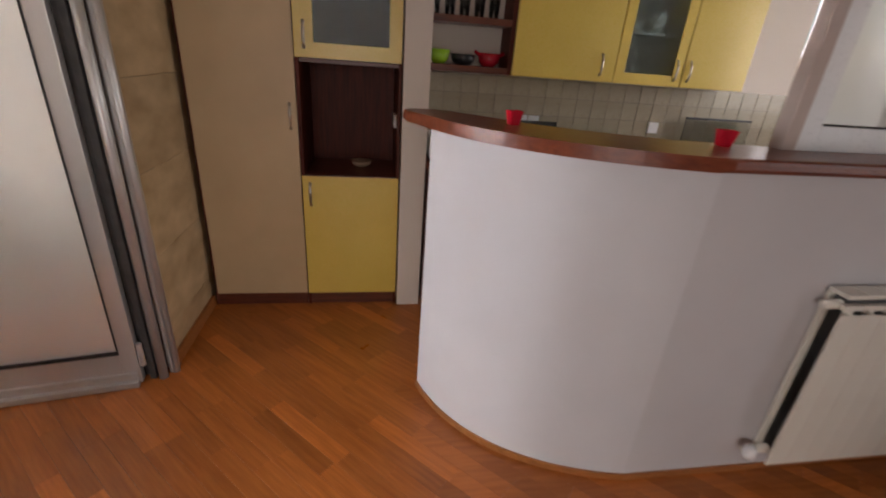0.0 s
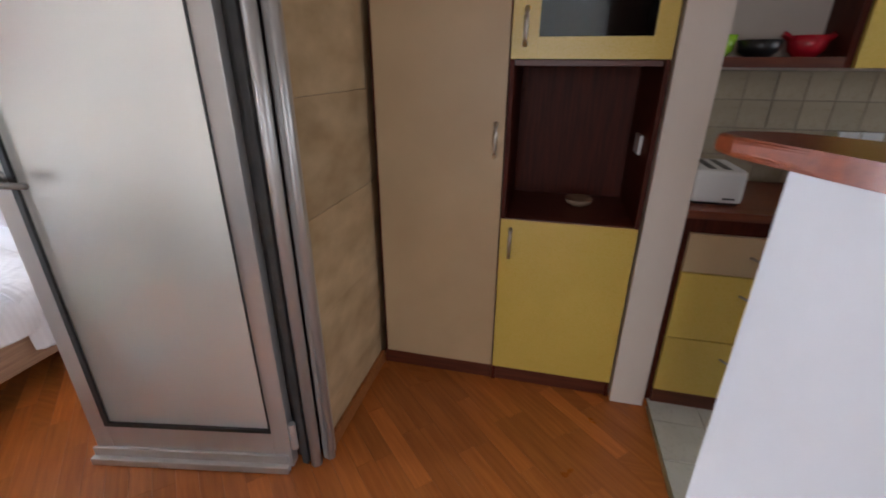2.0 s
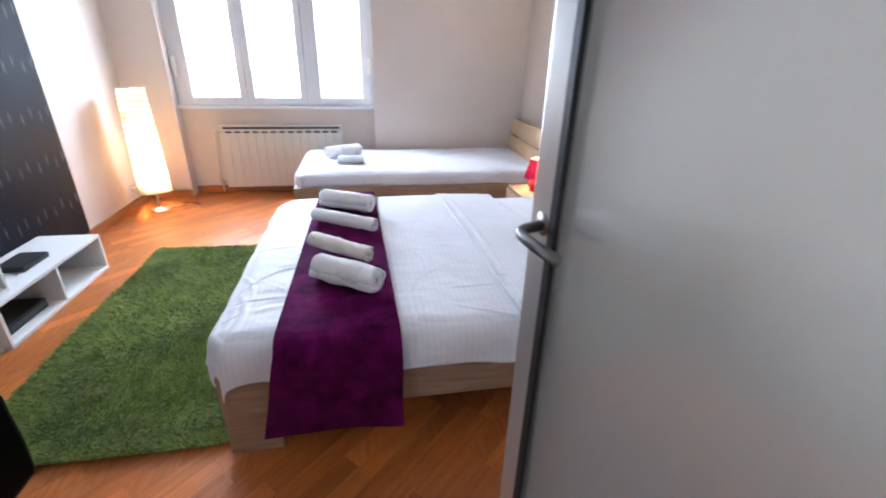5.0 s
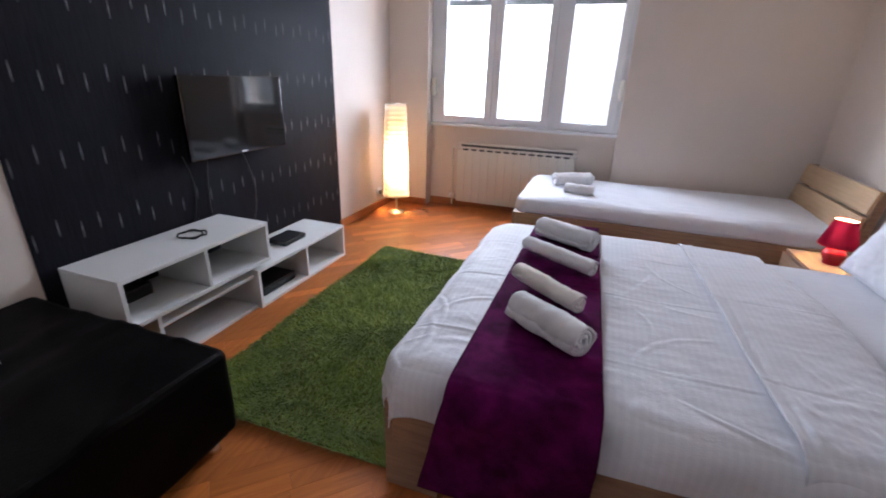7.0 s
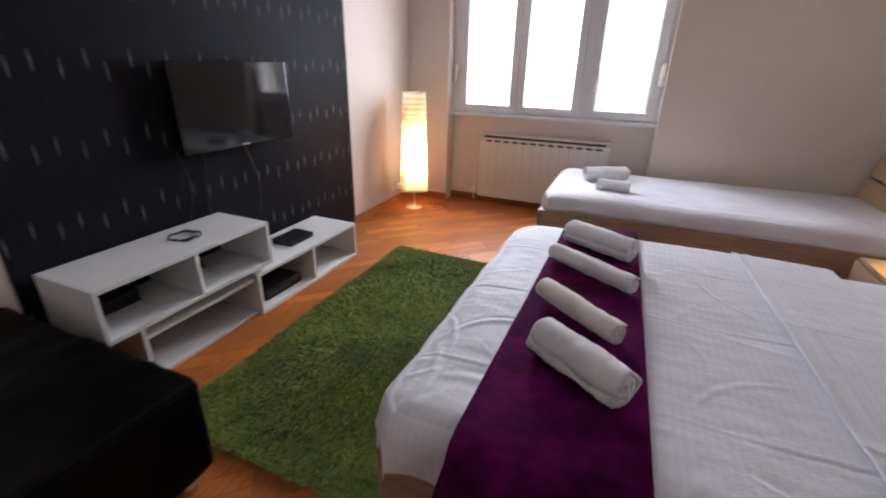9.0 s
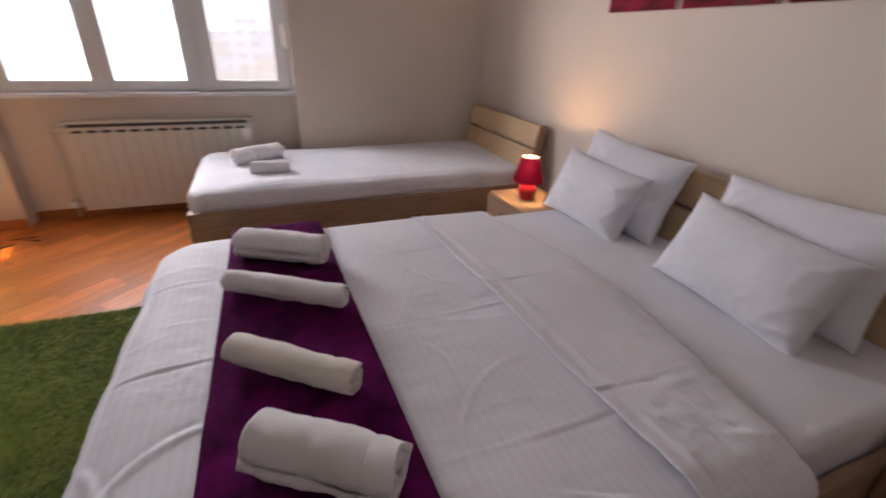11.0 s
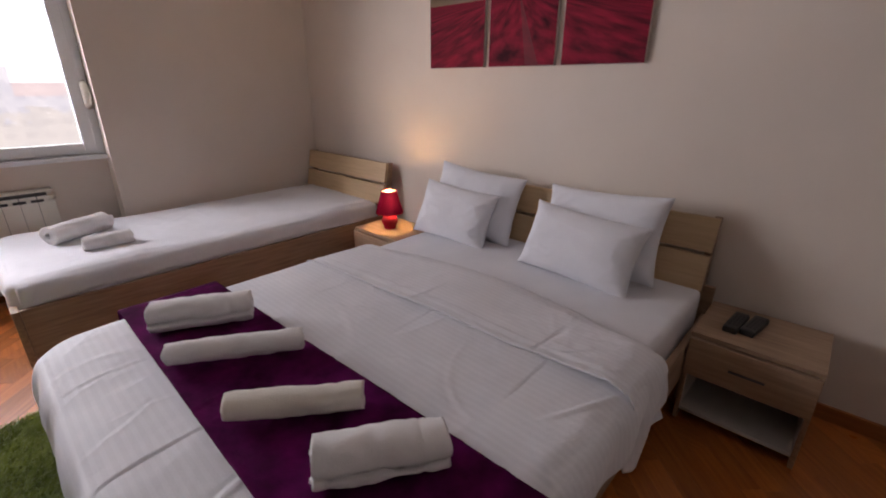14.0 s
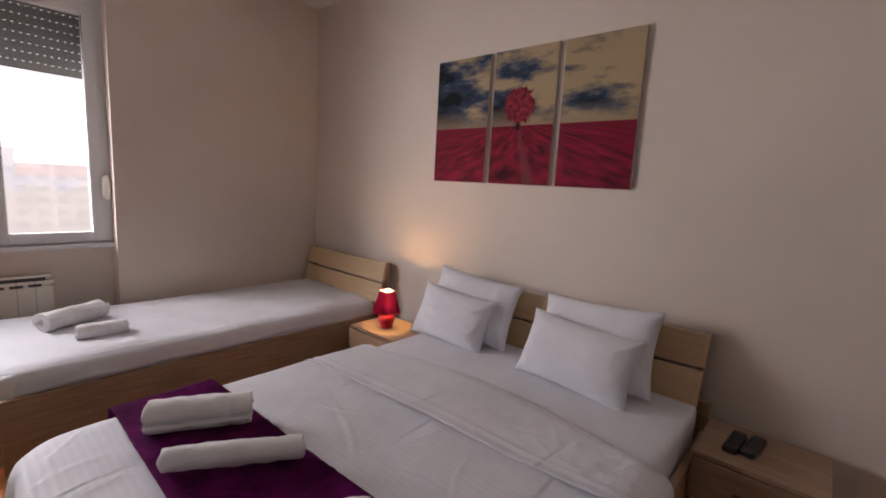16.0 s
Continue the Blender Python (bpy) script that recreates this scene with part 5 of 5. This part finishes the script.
bpart("niche_top", M_CHERRY, tall2, (A + 0.017, Bx - 0.017, YF + 0.024, YH - 0.01, 1.345, 1.363), bevel=0.001)
bpart("back_panel", M_CHERRYV, tall2, (A + 0.017, Bx - 0.017, 3.04, 3.05, 0.08, 2.34), bevel=0)
bpart("plinth", M_CHERRY, tall2, (A, Bx, YF + 0.012, YF + 0.03, 0.0, 0.072), bevel=0.001)
d = bpart("door", M_YEL, tall2, (A + 0.002, Bx - 0.002, YF - 0.001, YF + 0.018, 0.077, 0.786), bevel=0.002, label="plain yellow laminate door")
bow_handle(d, 0.196, YF, 0.62, 0.752)
d = bpart("glazed_door", M_YEL, tall2, (A + 0.002, 0.245, YF - 0.001, YF + 0.018, 1.366, 2.35), (0.604, Bx - 0.002, YF - 0.001, YF + 0.018, 1.366, 2.35), (0.245, 0.604, YF - 0.001, YF + 0.018, 1.366, 1.434), (0.245, 0.604, YF - 0.001, YF + 0.018, 2.28, 2.35), bevel=0.001, label="yellow framed door with smoked glass")
bpart("glass", M_SMOKE, d, (0.243, 0.606, YF + 0.006, YF + 0.011, 1.432, 2.282), bevel=0)
bow_handle(d, 0.202, YF, 1.405, 1.525)
bpart("top_panel", M_CHERRY, tall2, (A, Bx, YF + 0.02, YH - 0.006, 2.351, 2.367), bevel=0.001)
bpart("inner_shelf", M_CHERRY, tall2, (A + 0.018, Bx - 0.018, YF + 0.04, 3.035, 1.73, 1.748), bevel=0.001)
so2 = thing("wall_socket", (Bx - 0.0165, 2.80, 1.07), -90, "white double socket inside the cabinet niche", "socket")
bpart("plate", M_PVC, so2, (-0.05, 0.05, -0.012, 0, -0.035, 0.035), bevel=0.003)
bw = thing("wooden_bowl", (0.46, 2.86, 0.7905), 0, "small brown wooden bowl in the cabinet niche", "bowl")
bm = bmesh.new()
lathe(bm, [(0.03, 0), (0.05, 0.012), (0.062, 0.032), (0.058, 0.033), (0.045, 0.014), (0.001, 0.008)], 24, close_top=False)
part("bowl", bm, M_OAK, bw, "", True)

worktop = tagged(bpart("worktop", M_BARTOP, None, (0.812, 4.095, 2.588, YH - 0.003, 0.851, 0.882), bevel=0.004), "cherry coloured kitchen worktop along the tiled wall", "worktop")
base = thing("drawer_cabinet", (0, 0, 0), 0, "kitchen base cabinet with one cream and two yellow drawers", "cabinet", "kitchen base cabinets")
bpart("body", M_CHERRYV, base, (0.826, 1.42, 2.640, YH - 0.006, 0.0, 0.850), bevel=0.001)
bpart("plinth", M_CHERRY, base, (0.846, 1.42, 2.626, 2.639, 0.0, 0.07), bevel=0.001)
for z0, z1, m, lab in ((0.632, 0.785, M_CREAM, "plain cream drawer front"), (0.343, 0.628, M_YEL, "plain yellow drawer front"), (0.075, 0.339, M_YEL, "plain yellow drawer front")):
    dr = bpart("drawer", m, base, (0.846, 1.416, 2.619, 2.638, z0, z1), bevel=0.002, label=lab)
    bow_handle_flat(dr, 1.06, 1.20, 2.619, z1 - 0.075)
for x0, x1 in ((1.424, 2.04), (2.044, 2.66), (2.664, 3.37), (3.374, 4.08)):
    bc = thing("base_cabinet", (0, 0, 0), 0, "yellow kitchen base cabinet under the worktop", "cabinet", "kitchen base cabinets")
    bpart("body", M_CHERRYV, bc, (x0, x1, 2.640, YH - 0.006, 0.0, 0.850), bevel=0.001)
    d = bpart("door", M_YEL, bc, (x0 + 0.002, x1 - 0.002, 2.619, 2.638, 0.075, 0.785), bevel=0.002)
    bow_handle(d, x1 - 0.05, 2.619, 0.62, 0.75)

UYF = 2.898
for x0, x1, glazed, hx in ((1.318, 1.950, False, 1.86), (1.954, 2.398, True, 2.350), (2.402, 2.848, False, 2.440)):
    uc = thing("wall_cabinet", (0, 0, 0), 0, "yellow wall cabinet with a satin glass door" if glazed else "yellow wall cabinet with a plain door", "cabinet", "kitchen wall cabinets")
    if glazed:
        bpart("body", M_YEL, uc, (x0, x0 + 0.016, UYF + 0.020, YH - 0.002, 1.342, 2.1), (x1 - 0.016, x1, UYF + 0.020, YH - 0.002, 1.342, 2.1), (x0 + 0.016, x1 - 0.016, UYF + 0.020, YH - 0.002, 1.342, 1.358), (x0 + 0.016, x1 - 0.016, UYF + 0.020, YH - 0.002, 2.084, 2.1), bevel=0.001)
        bpart("back_panel", M_PALE, uc, (x0 + 0.016, x1 - 0.016, YH - 0.03, YH - 0.022, 1.358, 2.084), bevel=0, label="pale back panel")
        bpart("inner_shelf", M_PVC, uc, (x0 + 0.018, x1 - 0.018, UYF + 0.04, YH - 0.032, 1.62, 1.632), bevel=0.001)
        for zb, px, n in ((1.3585, 2.10, 5), (1.6325, 2.22, 6), (1.6325, 2.08, 3)):
            st = thing("plate_stack", (px, 3.01, zb), 0, "stack of white bowls behind the cabinet glass", "bowls", "crockery in the wall cabinet")
            for q in range(n):
                bm = bmesh.new()
                lathe(bm, [(0.03, q * 0.016), (0.056, q * 0.016 + 0.03), (0.054, q * 0.016 + 0.031), (0.027, q * 0.016 + 0.004)], 20)
                part("bowl", bm, M_LACQ, st, "", True)
    else:
        bpart("body", M_YEL, uc, (x0, x1, UYF + 0.020, YH - 0.002, 1.342, 2.1), bevel=0.001)
    if glazed:
        d = bpart("glazed_door", M_YEL, uc, (x0 + 0.002, x0 + 0.062, UYF, UYF + 0.018, 1.342, 2.1), (x1 - 0.062, x1 - 0.002, UYF, UYF + 0.018, 1.342, 2.1), (x0 + 0.062, x1 - 0.062, UYF, UYF + 0.018, 1.342, 1.405), (x0 + 0.062, x1 - 0.062, UYF, UYF + 0.018, 2.04, 2.1), bevel=0.001)
        bpart("glass", M_FOG, d, (x0 + 0.060, x1 - 0.060, UYF + 0.004, UYF + 0.009, 1.403, 2.042), bevel=0)
    else:
        d = bpart("door", M_YEL, uc, (x0 + 0.002, x1 - 0.002, UYF, UYF + 0.018, 1.342, 2.1), bevel=0.002)
    bow_handle(d, hx, UYF, 1.375, 1.495)
shelf = thing("open_shelf", (0, 0, 0), 0, "open cherry wall shelf with two boards of crockery", "shelf")
bpart("end_panel", M_CHERRYV, shelf, (1.292, 1.316, UYF + 0.01, YH - 0.002, 1.342, 2.1), bevel=0.001)
bpart("shelf_board", M_CHERRY, shelf, (0.81, 1.291, UYF + 0.01, YH - 0.002, 1.342, 1.378), bevel=0.002)
bpart("shelf_board", M_CHERRY, shelf, (0.81, 1.291, UYF + 0.01, YH - 0.002, 1.592, 1.628), bevel=0.002)


def bowl(name, x, y, z, r, h, material, label, handles=False):
    t = thing(name, (x, y, z), 15, label, "bowl", "bowls on the shelf")
    bm = bmesh.new()
    lathe(bm, [(r * 0.55, 0), (r * 0.85, h * 0.3), (r, h), (r * 0.95, h), (r * 0.8, h * 0.35), (0.001, h * 0.12)], 28, close_top=False)
    part("body", bm, material, t, "", True)
    if handles:
        for s in (-1, 1):
            bm = bmesh.new()
            tube(bm, [(s * r * 0.92, -0.02, h * 0.8), (s * (r + 0.02), -0.014, h * 1.0), (s * (r + 0.024), 0.0, h * 1.12), (s * (r + 0.02), 0.014, h * 1.0), (s * r * 0.92, 0.02, h * 0.8)], 0.006, 8)
            part("handle", bm, material, t, "", True)
    return t


bowl("bowl", 0.905, 3.0, 1.3785, 0.062, 0.075, M_GREENP, "lime green bowl on the open shelf")
bowl("bowl", 1.045, 3.0, 1.3785, 0.075, 0.058, M_BLACKP, "shallow black bowl on the open shelf")
bowl("casserole", 1.20, 3.0, 1.3785, 0.068, 0.072, M_REDP, "red casserole with two ears on the open shelf", True)
for k, x in enumerate((0.86, 0.95, 1.03, 1.12, 1.2)):
    t = thing("drinking_glass", (x, 2.99 + 0.02 * (k % 2), 1.6285), 0, "clear drinking glass standing on the open shelf", "glass", "glasses on the shelf")
    bm = bmesh.new()
    lathe(bm, [(0.026, 0), (0.032, 0.095), (0.0305, 0.095), (0.024, 0.006), (0.001, 0.006)], 20, close_top=False)
    part("tumbler", bm, M_CLEAR, t, "", True)
toast = thing("toaster", (0.835, 2.67, 0.8825), 0, "small white toaster at the end of the worktop", "toaster")
bpart("casing", M_LACQ, toast, (0, 0.165, 0, 0.24, 0.008, 0.125), bevel=0.014)
bpart("slot", M_BLACKP, toast, (0.045, 0.07, 0.03, 0.21, 0.1235, 0.1265), bevel=0)
bpart("slot", M_BLACKP, toast, (0.095, 0.12, 0.03, 0.21, 0.1235, 0.1265), bevel=0)
bpart("foot", M_BLACKP, toast, (0.01, 0.155, 0.01, 0.23, 0.0, 0.0085), bevel=0)
bpart("maker_plate", M_BLACKP, toast, (0.10, 0.14, -0.001, 0.001, 0.022, 0.028), bevel=0)
tray = thing("roasting_tin", (1.56, 2.99, 0.8825), 0, "black roasting tin leaning at the tiled wall", "tin")
bm = bmesh.new()
box(bm, -0.14, 0.14, -0.02, 0.02, 0.0, 0.20, 0.012, 3)
bmesh.ops.transform(bm, matrix=pose(0, 0, 0, -14, 0, 0), verts=bm.verts)
part("tin", bm, M_BLACKP, tray)
hob = thing("cooker_hob", (1.92, 2.86, 0.8825), 0, "black glass hob on the worktop", "hob")
bpart("plate", M_SCREEN, hob, (-0.28, 0.28, -0.24, 0.2, 0.0, 0.008), bevel=0.003)
spl = thing("glass_splashback", (2.86, 3.02, 0.8825), 0, "upright glass cooker lid with a dark top edge", "glass lid")
bpart("panel", clear_glass("lid_glass", (0.7, 0.72, 0.7), 0.05), spl, (-0.25, 0.25, 0, 0.008, 0.0, 0.26), bevel=0.001)
bpart("edge_strip", M_BLACKP, spl, (-0.25, 0.25, -0.002, 0.012, 0.262, 0.276), bevel=0.002)
for x in (1.48, 1.56, 2.42):
    s3 = thing("wall_socket", (x, YH - 0.029, 1.07), 0, "white wall socket on the kitchen tiles", "socket", "kitchen sockets")
    bpart("plate", M_PVC, s3, (-0.036, 0.036, -0.012, 0.0, -0.036, 0.036), bevel=0.003)


def cup(x, y, rz, k):
    t = thing("red_cup", (x, y, 1.2295), rz, "red tapered square cup on the bar top", "cup", "red cups on the bar")
    bm = bmesh.new()
    rings = [(0.020 * k, 0.0), (0.0285 * k, 0.055 * k), (0.0265 * k, 0.055 * k), (0.0185 * k, 0.006)]
    loops = [[bm.verts.new((sx * r, sy * r, z)) for sx, sy in ((-1, -1), (1, -1), (1, 1), (-1, 1))] for r, z in rings]
    for a, b in zip(loops, loops[1:]):
        for i in range(4):
            bm.faces.new((a[i], a[(i + 1) % 4], b[(i + 1) % 4], b[i]))
    bm.faces.new(loops[0][::-1])
    bm.faces.new(loops[-1])
    bmesh.ops.bevel(bm, geom=[e for e in bm.edges if abs(e.verts[0].co.z - e.verts[1].co.z) > 0.03], offset=0.004, segments=2, affect="EDGES")
    part("body", bm, M_REDP, t)


cup(0.975, 1.675, 12, 0.80)
cup(1.560, 1.445, -8, 0.86)
par = thing("glazed_screen", (1.745, 1.425, 1.2292), 0, "white framed screen with a frosted pane standing on the bar", "screen")
bpart("edge_post", M_EDGE, par, (0.0, 0.045, 0.0, 0.05, 0.0, 1.38), bevel=0.003, label="brown wooden edge post")
bpart("frame", M_PVC, par, (0.046, 0.115, 0.004, 0.046, 0.0, 1.38), (1.05, 1.12, 0.004, 0.046, 0.0, 1.38), (0.115, 1.05, 0.004, 0.046, 0.0, 0.075), (0.115, 1.05, 0.004, 0.046, 1.3, 1.38), bevel=0.004)
frost_one_side(bpart("pane", M_FROST, par, (0.11, 1.055, 0.02, 0.03, 0.07, 1.305), bevel=0))
bpart("seal", M_RUBBER, par, (0.115, 1.05, 0.014, 0.020, 0.075, 0.081), bevel=0)
arm = thing("armchair", (2.55, 0.93, 0), 0, "black leather armchair beside the radiator", "armchair")
bm = bmesh.new()
box(bm, 0, 0.75, -0.7, 0.08, 0.06, 0.30, 0.03, 3)
part("seat", bm, M_LEATHER, arm, "", True)
bm = bmesh.new()
box(bm, 0.55, 0.75, -0.7, 0.08, 0.31, 0.62, 0.03, 3)
part("backrest", bm, M_LEATHER, arm, "", True)
for x in (0.05, 0.70):
    for y in (-0.65, 0.03):
        bm = bmesh.new()
        lathe(bm, [(0.02, 0), (0.015, 0.065)], 12, x, y)
        part("leg", bm, M_CHROME, arm, "", True)

origin = BEDROOM
# ---- outside ----
slab("ground", surf("hazy_ground", (0.18, 0.19, 0.16), (0.26, 0.26, 0.25), 0.05, 0.9, world_space=True), (-900, 300, -600, 600, -14.3, -14.0), label="hazy city ground far below", category="ground")


def distance_material():
    """Bright overcast sky over a pale row of town roofs; daylight and haze are painted into the glow."""
    m, n, l, p = nodes_of("glowing_distance")
    n.remove(p)
    sep = n.new("ShaderNodeSeparateXYZ")
    l.new(n.new("ShaderNodeNewGeometry").outputs["Position"], sep.inputs[0])
    y, z = sep.outputs[1], sep.outputs[2]
    blocks = n.new("ShaderNodeTexVoronoi")
    blocks.voronoi_dimensions = "1D"
    blocks.inputs["Scale"].default_value = 0.13
    l.new(y, blocks.inputs["W"])
    pick = n.new("ShaderNodeSeparateColor")
    l.new(blocks.outputs["Color"], pick.inputs[0])
    line = math_node(n, l, "ADD", math_node(n, l, "MULTIPLY", pick.outputs[0], 4.0), 0.6)
    gap = math_node(n, l, "SUBTRACT", line, z)
    town = math_node(n, l, "GREATER_THAN", gap, 0.0)
    roof = math_node(n, l, "MULTIPLY", math_node(n, l, "LESS_THAN", gap, 1.5), math_node(n, l, "GREATER_THAN", pick.outputs[1], 0.45))
    rows = math_node(n, l, "GREATER_THAN", math_node(n, l, "FRACT", math_node(n, l, "DIVIDE", z, 1.5)), 0.55)
    cols = math_node(n, l, "GREATER_THAN", math_node(n, l, "FRACT", math_node(n, l, "DIVIDE", y, 1.9)), 0.45)
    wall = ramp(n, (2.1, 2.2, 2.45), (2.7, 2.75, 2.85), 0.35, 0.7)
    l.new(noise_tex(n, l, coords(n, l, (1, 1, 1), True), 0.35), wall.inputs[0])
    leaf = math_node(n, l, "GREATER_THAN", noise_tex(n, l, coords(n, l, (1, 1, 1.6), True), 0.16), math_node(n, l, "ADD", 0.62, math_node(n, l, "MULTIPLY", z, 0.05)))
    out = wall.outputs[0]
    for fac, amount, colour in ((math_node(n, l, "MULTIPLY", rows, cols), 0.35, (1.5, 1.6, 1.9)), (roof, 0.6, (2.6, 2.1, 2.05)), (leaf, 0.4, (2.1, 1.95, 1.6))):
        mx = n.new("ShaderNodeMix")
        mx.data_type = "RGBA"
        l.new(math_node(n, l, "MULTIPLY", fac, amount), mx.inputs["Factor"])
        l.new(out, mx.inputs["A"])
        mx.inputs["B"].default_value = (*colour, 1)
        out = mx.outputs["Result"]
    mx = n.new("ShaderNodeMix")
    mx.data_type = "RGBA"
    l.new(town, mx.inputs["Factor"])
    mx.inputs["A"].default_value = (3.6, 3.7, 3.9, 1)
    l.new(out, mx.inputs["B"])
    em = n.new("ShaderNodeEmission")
    l.new(mx.outputs["Result"], em.inputs[0])
    l.new(em.outputs[0], n["Material Output"].inputs[0])
    return m


# emissive sheet; the town glows in place of daylight and haze
slab("backdrop", distance_material(), (-75.2, -75.0, -90, 110, -14.0, 70), label="glowing sheet painted with overcast sky and town roofs in haze", category="backdrop")

# ---- pieces: wall tiles, floor tiles, parquet ----
def piece_mesh(name, sx, sy, sz, bevel, material):
    bm = bmesh.new()
    m = Matrix.Diagonal((sx, sy, sz, 1))
    bmesh.ops.create_cube(bm, size=1.0, matrix=m)
    tops = [e for e in bm.edges if all(v.co.z > 0 for v in e.verts)] if sz < min(sx, sy) else [e for e in bm.edges]
    bmesh.ops.bevel(bm, geom=tops, offset=bevel, segments=1, affect="EDGES")
    me = bpy.data.meshes.new(name)
    bm.to_mesh(me)
    bm.free()
    me.materials.append(material)
    return me


def piece(name, me, parent, m):
    ob = new(name, me)
    ob.parent = parent
    ob.matrix_basis = m
    return ob


z = 0.0
edges = [0.0, 0.18] + [0.18 + 0.3605 * k for k in range(1, 7)] + [HT]
for a, b in zip(edges, edges[1:]):
    if b - a < 0.05:
        continue
    me = piece_mesh("stone_tile", 0.014, 1.048, b - a - 0.0012, 0.0006, M_STONE)
    piece("stone_tile", me, door_wall, pose(-0.3925, 2.068 + 0.524, (a + b) / 2))
origin = KITCHEN
splash = slab("backsplash", M_GROUT, (0.845, 4.09, YH - 0.024, YH - 0.016, 0.883, 1.331), label="cream tiled splashback over the worktop", category="tiles")
me = piece_mesh("wall_tile", 0.1065, 0.006, 0.1085, 0.0012, M_WTILE)
for i in range(29):
    for j in range(4):
        piece("wall_tile", me, splash, pose(0.902 + 0.11 * i, YH - 0.026, 0.94 + 0.112 * j))
bm = bmesh.new()
inner = [p for p in offset_line(run, 0.055) if p[0] > 0.836]
KF = [(0.832, 1.80)] + inner + [(4.1, YH), (0.832, YH)]
prism(bm, KF, -0.004, 0.0005)
kfloor = structure(part("floor_kitchen", bm, M_GROUT), "pale square tiles on the kitchen floor", "floor")


def inside(x, y, poly):
    hit = False
    for (xa, ya), (xb, yb) in zip(poly, poly[1:] + poly[:1]):
        if (ya > y) != (yb > y) and x < (xb - xa) * (y - ya) / (yb - ya) + xa:
            hit = not hit
    return hit


me = piece_mesh("floor_tile", 0.197, 0.197, 0.006, 0.0015, M_FTILE)
for i in range(12):
    for j in range(9):
        cx, cy = 0.933 + 0.2 * i, 1.41 + 0.2 * j
        if all(inside(cx + a, cy + b, KF) for a in (-0.099, 0.099) for b in (-0.099, 0.099)):
            piece("floor_tile", me, kfloor, pose(cx, cy, 0.0005))
bpart("threshold_strip", M_NICKEL, kfloor, (0.822, 0.833, 1.90, 2.588, -0.002, 0.005), bevel=0.001)

origin = BEDROOM
PL, PW = 0.42, 0.070
plank = piece_mesh("plank", PL - 0.0006, PW - 0.0006, 0.012, 0.0002, M_PLANK)
c45 = math.sqrt(0.5)
near, rest = [], []
for i in range(-40, 40):
    for j in range(-130, 130):
        u, v = i * PL + (j % 3) * PL / 3 + 0.05 * ((j * 7) % 5), j * PW
        x, y = (u - v) * c45 - 0.5, (-u - v) * c45 + 0.6
        bed_room = -5.25 < x < -0.2 and -0.62 < y < 3.3
        living = -0.6 < x < 4.3 and -2.45 < y < 3.3 and not (x > 1.05 and y > 1.55)
        if not (bed_room or living):
            continue
        under = (-3.5 < x < -1.85 and y > 0.25) or (x < -3.95 and y > 1.1)
        on_walk = (-0.75 < x < 0.75 and 0.55 < y < 2.65) or (-1.75 < x < -0.7 and 0.5 < y < 3.1) or (-4.75 < x < -3.6 and -0.4 < y < 1.0)
        (near if on_walk and not under and len(near) < 300 else rest).append((x, y))
for x, y in near:
    piece("plank", plank, floor, pose(x, y, -0.006, 0, 0, -45))
base_v = np.array([v.co[:] for v in plank.vertices])
base_f = [tuple(p.vertices) for p in plank.polygons]
rot = np.array(pose(0, 0, 0, 0, 0, -45).to_3x3())
base_v = base_v @ rot.T
V, F = [], []
for x, y in rest:
    o = len(V)
    V += (base_v + np.array((x, y, -0.006))).tolist()
    F += [tuple(i + o for i in f) for f in base_f]
me = bpy.data.meshes.new("planks")
me.from_pydata(V, [], F)
me.materials.append(M_PLANK)
ob = new("planks", me)
ob.parent = floor
tagged(ob, "", "", "", "stuff")
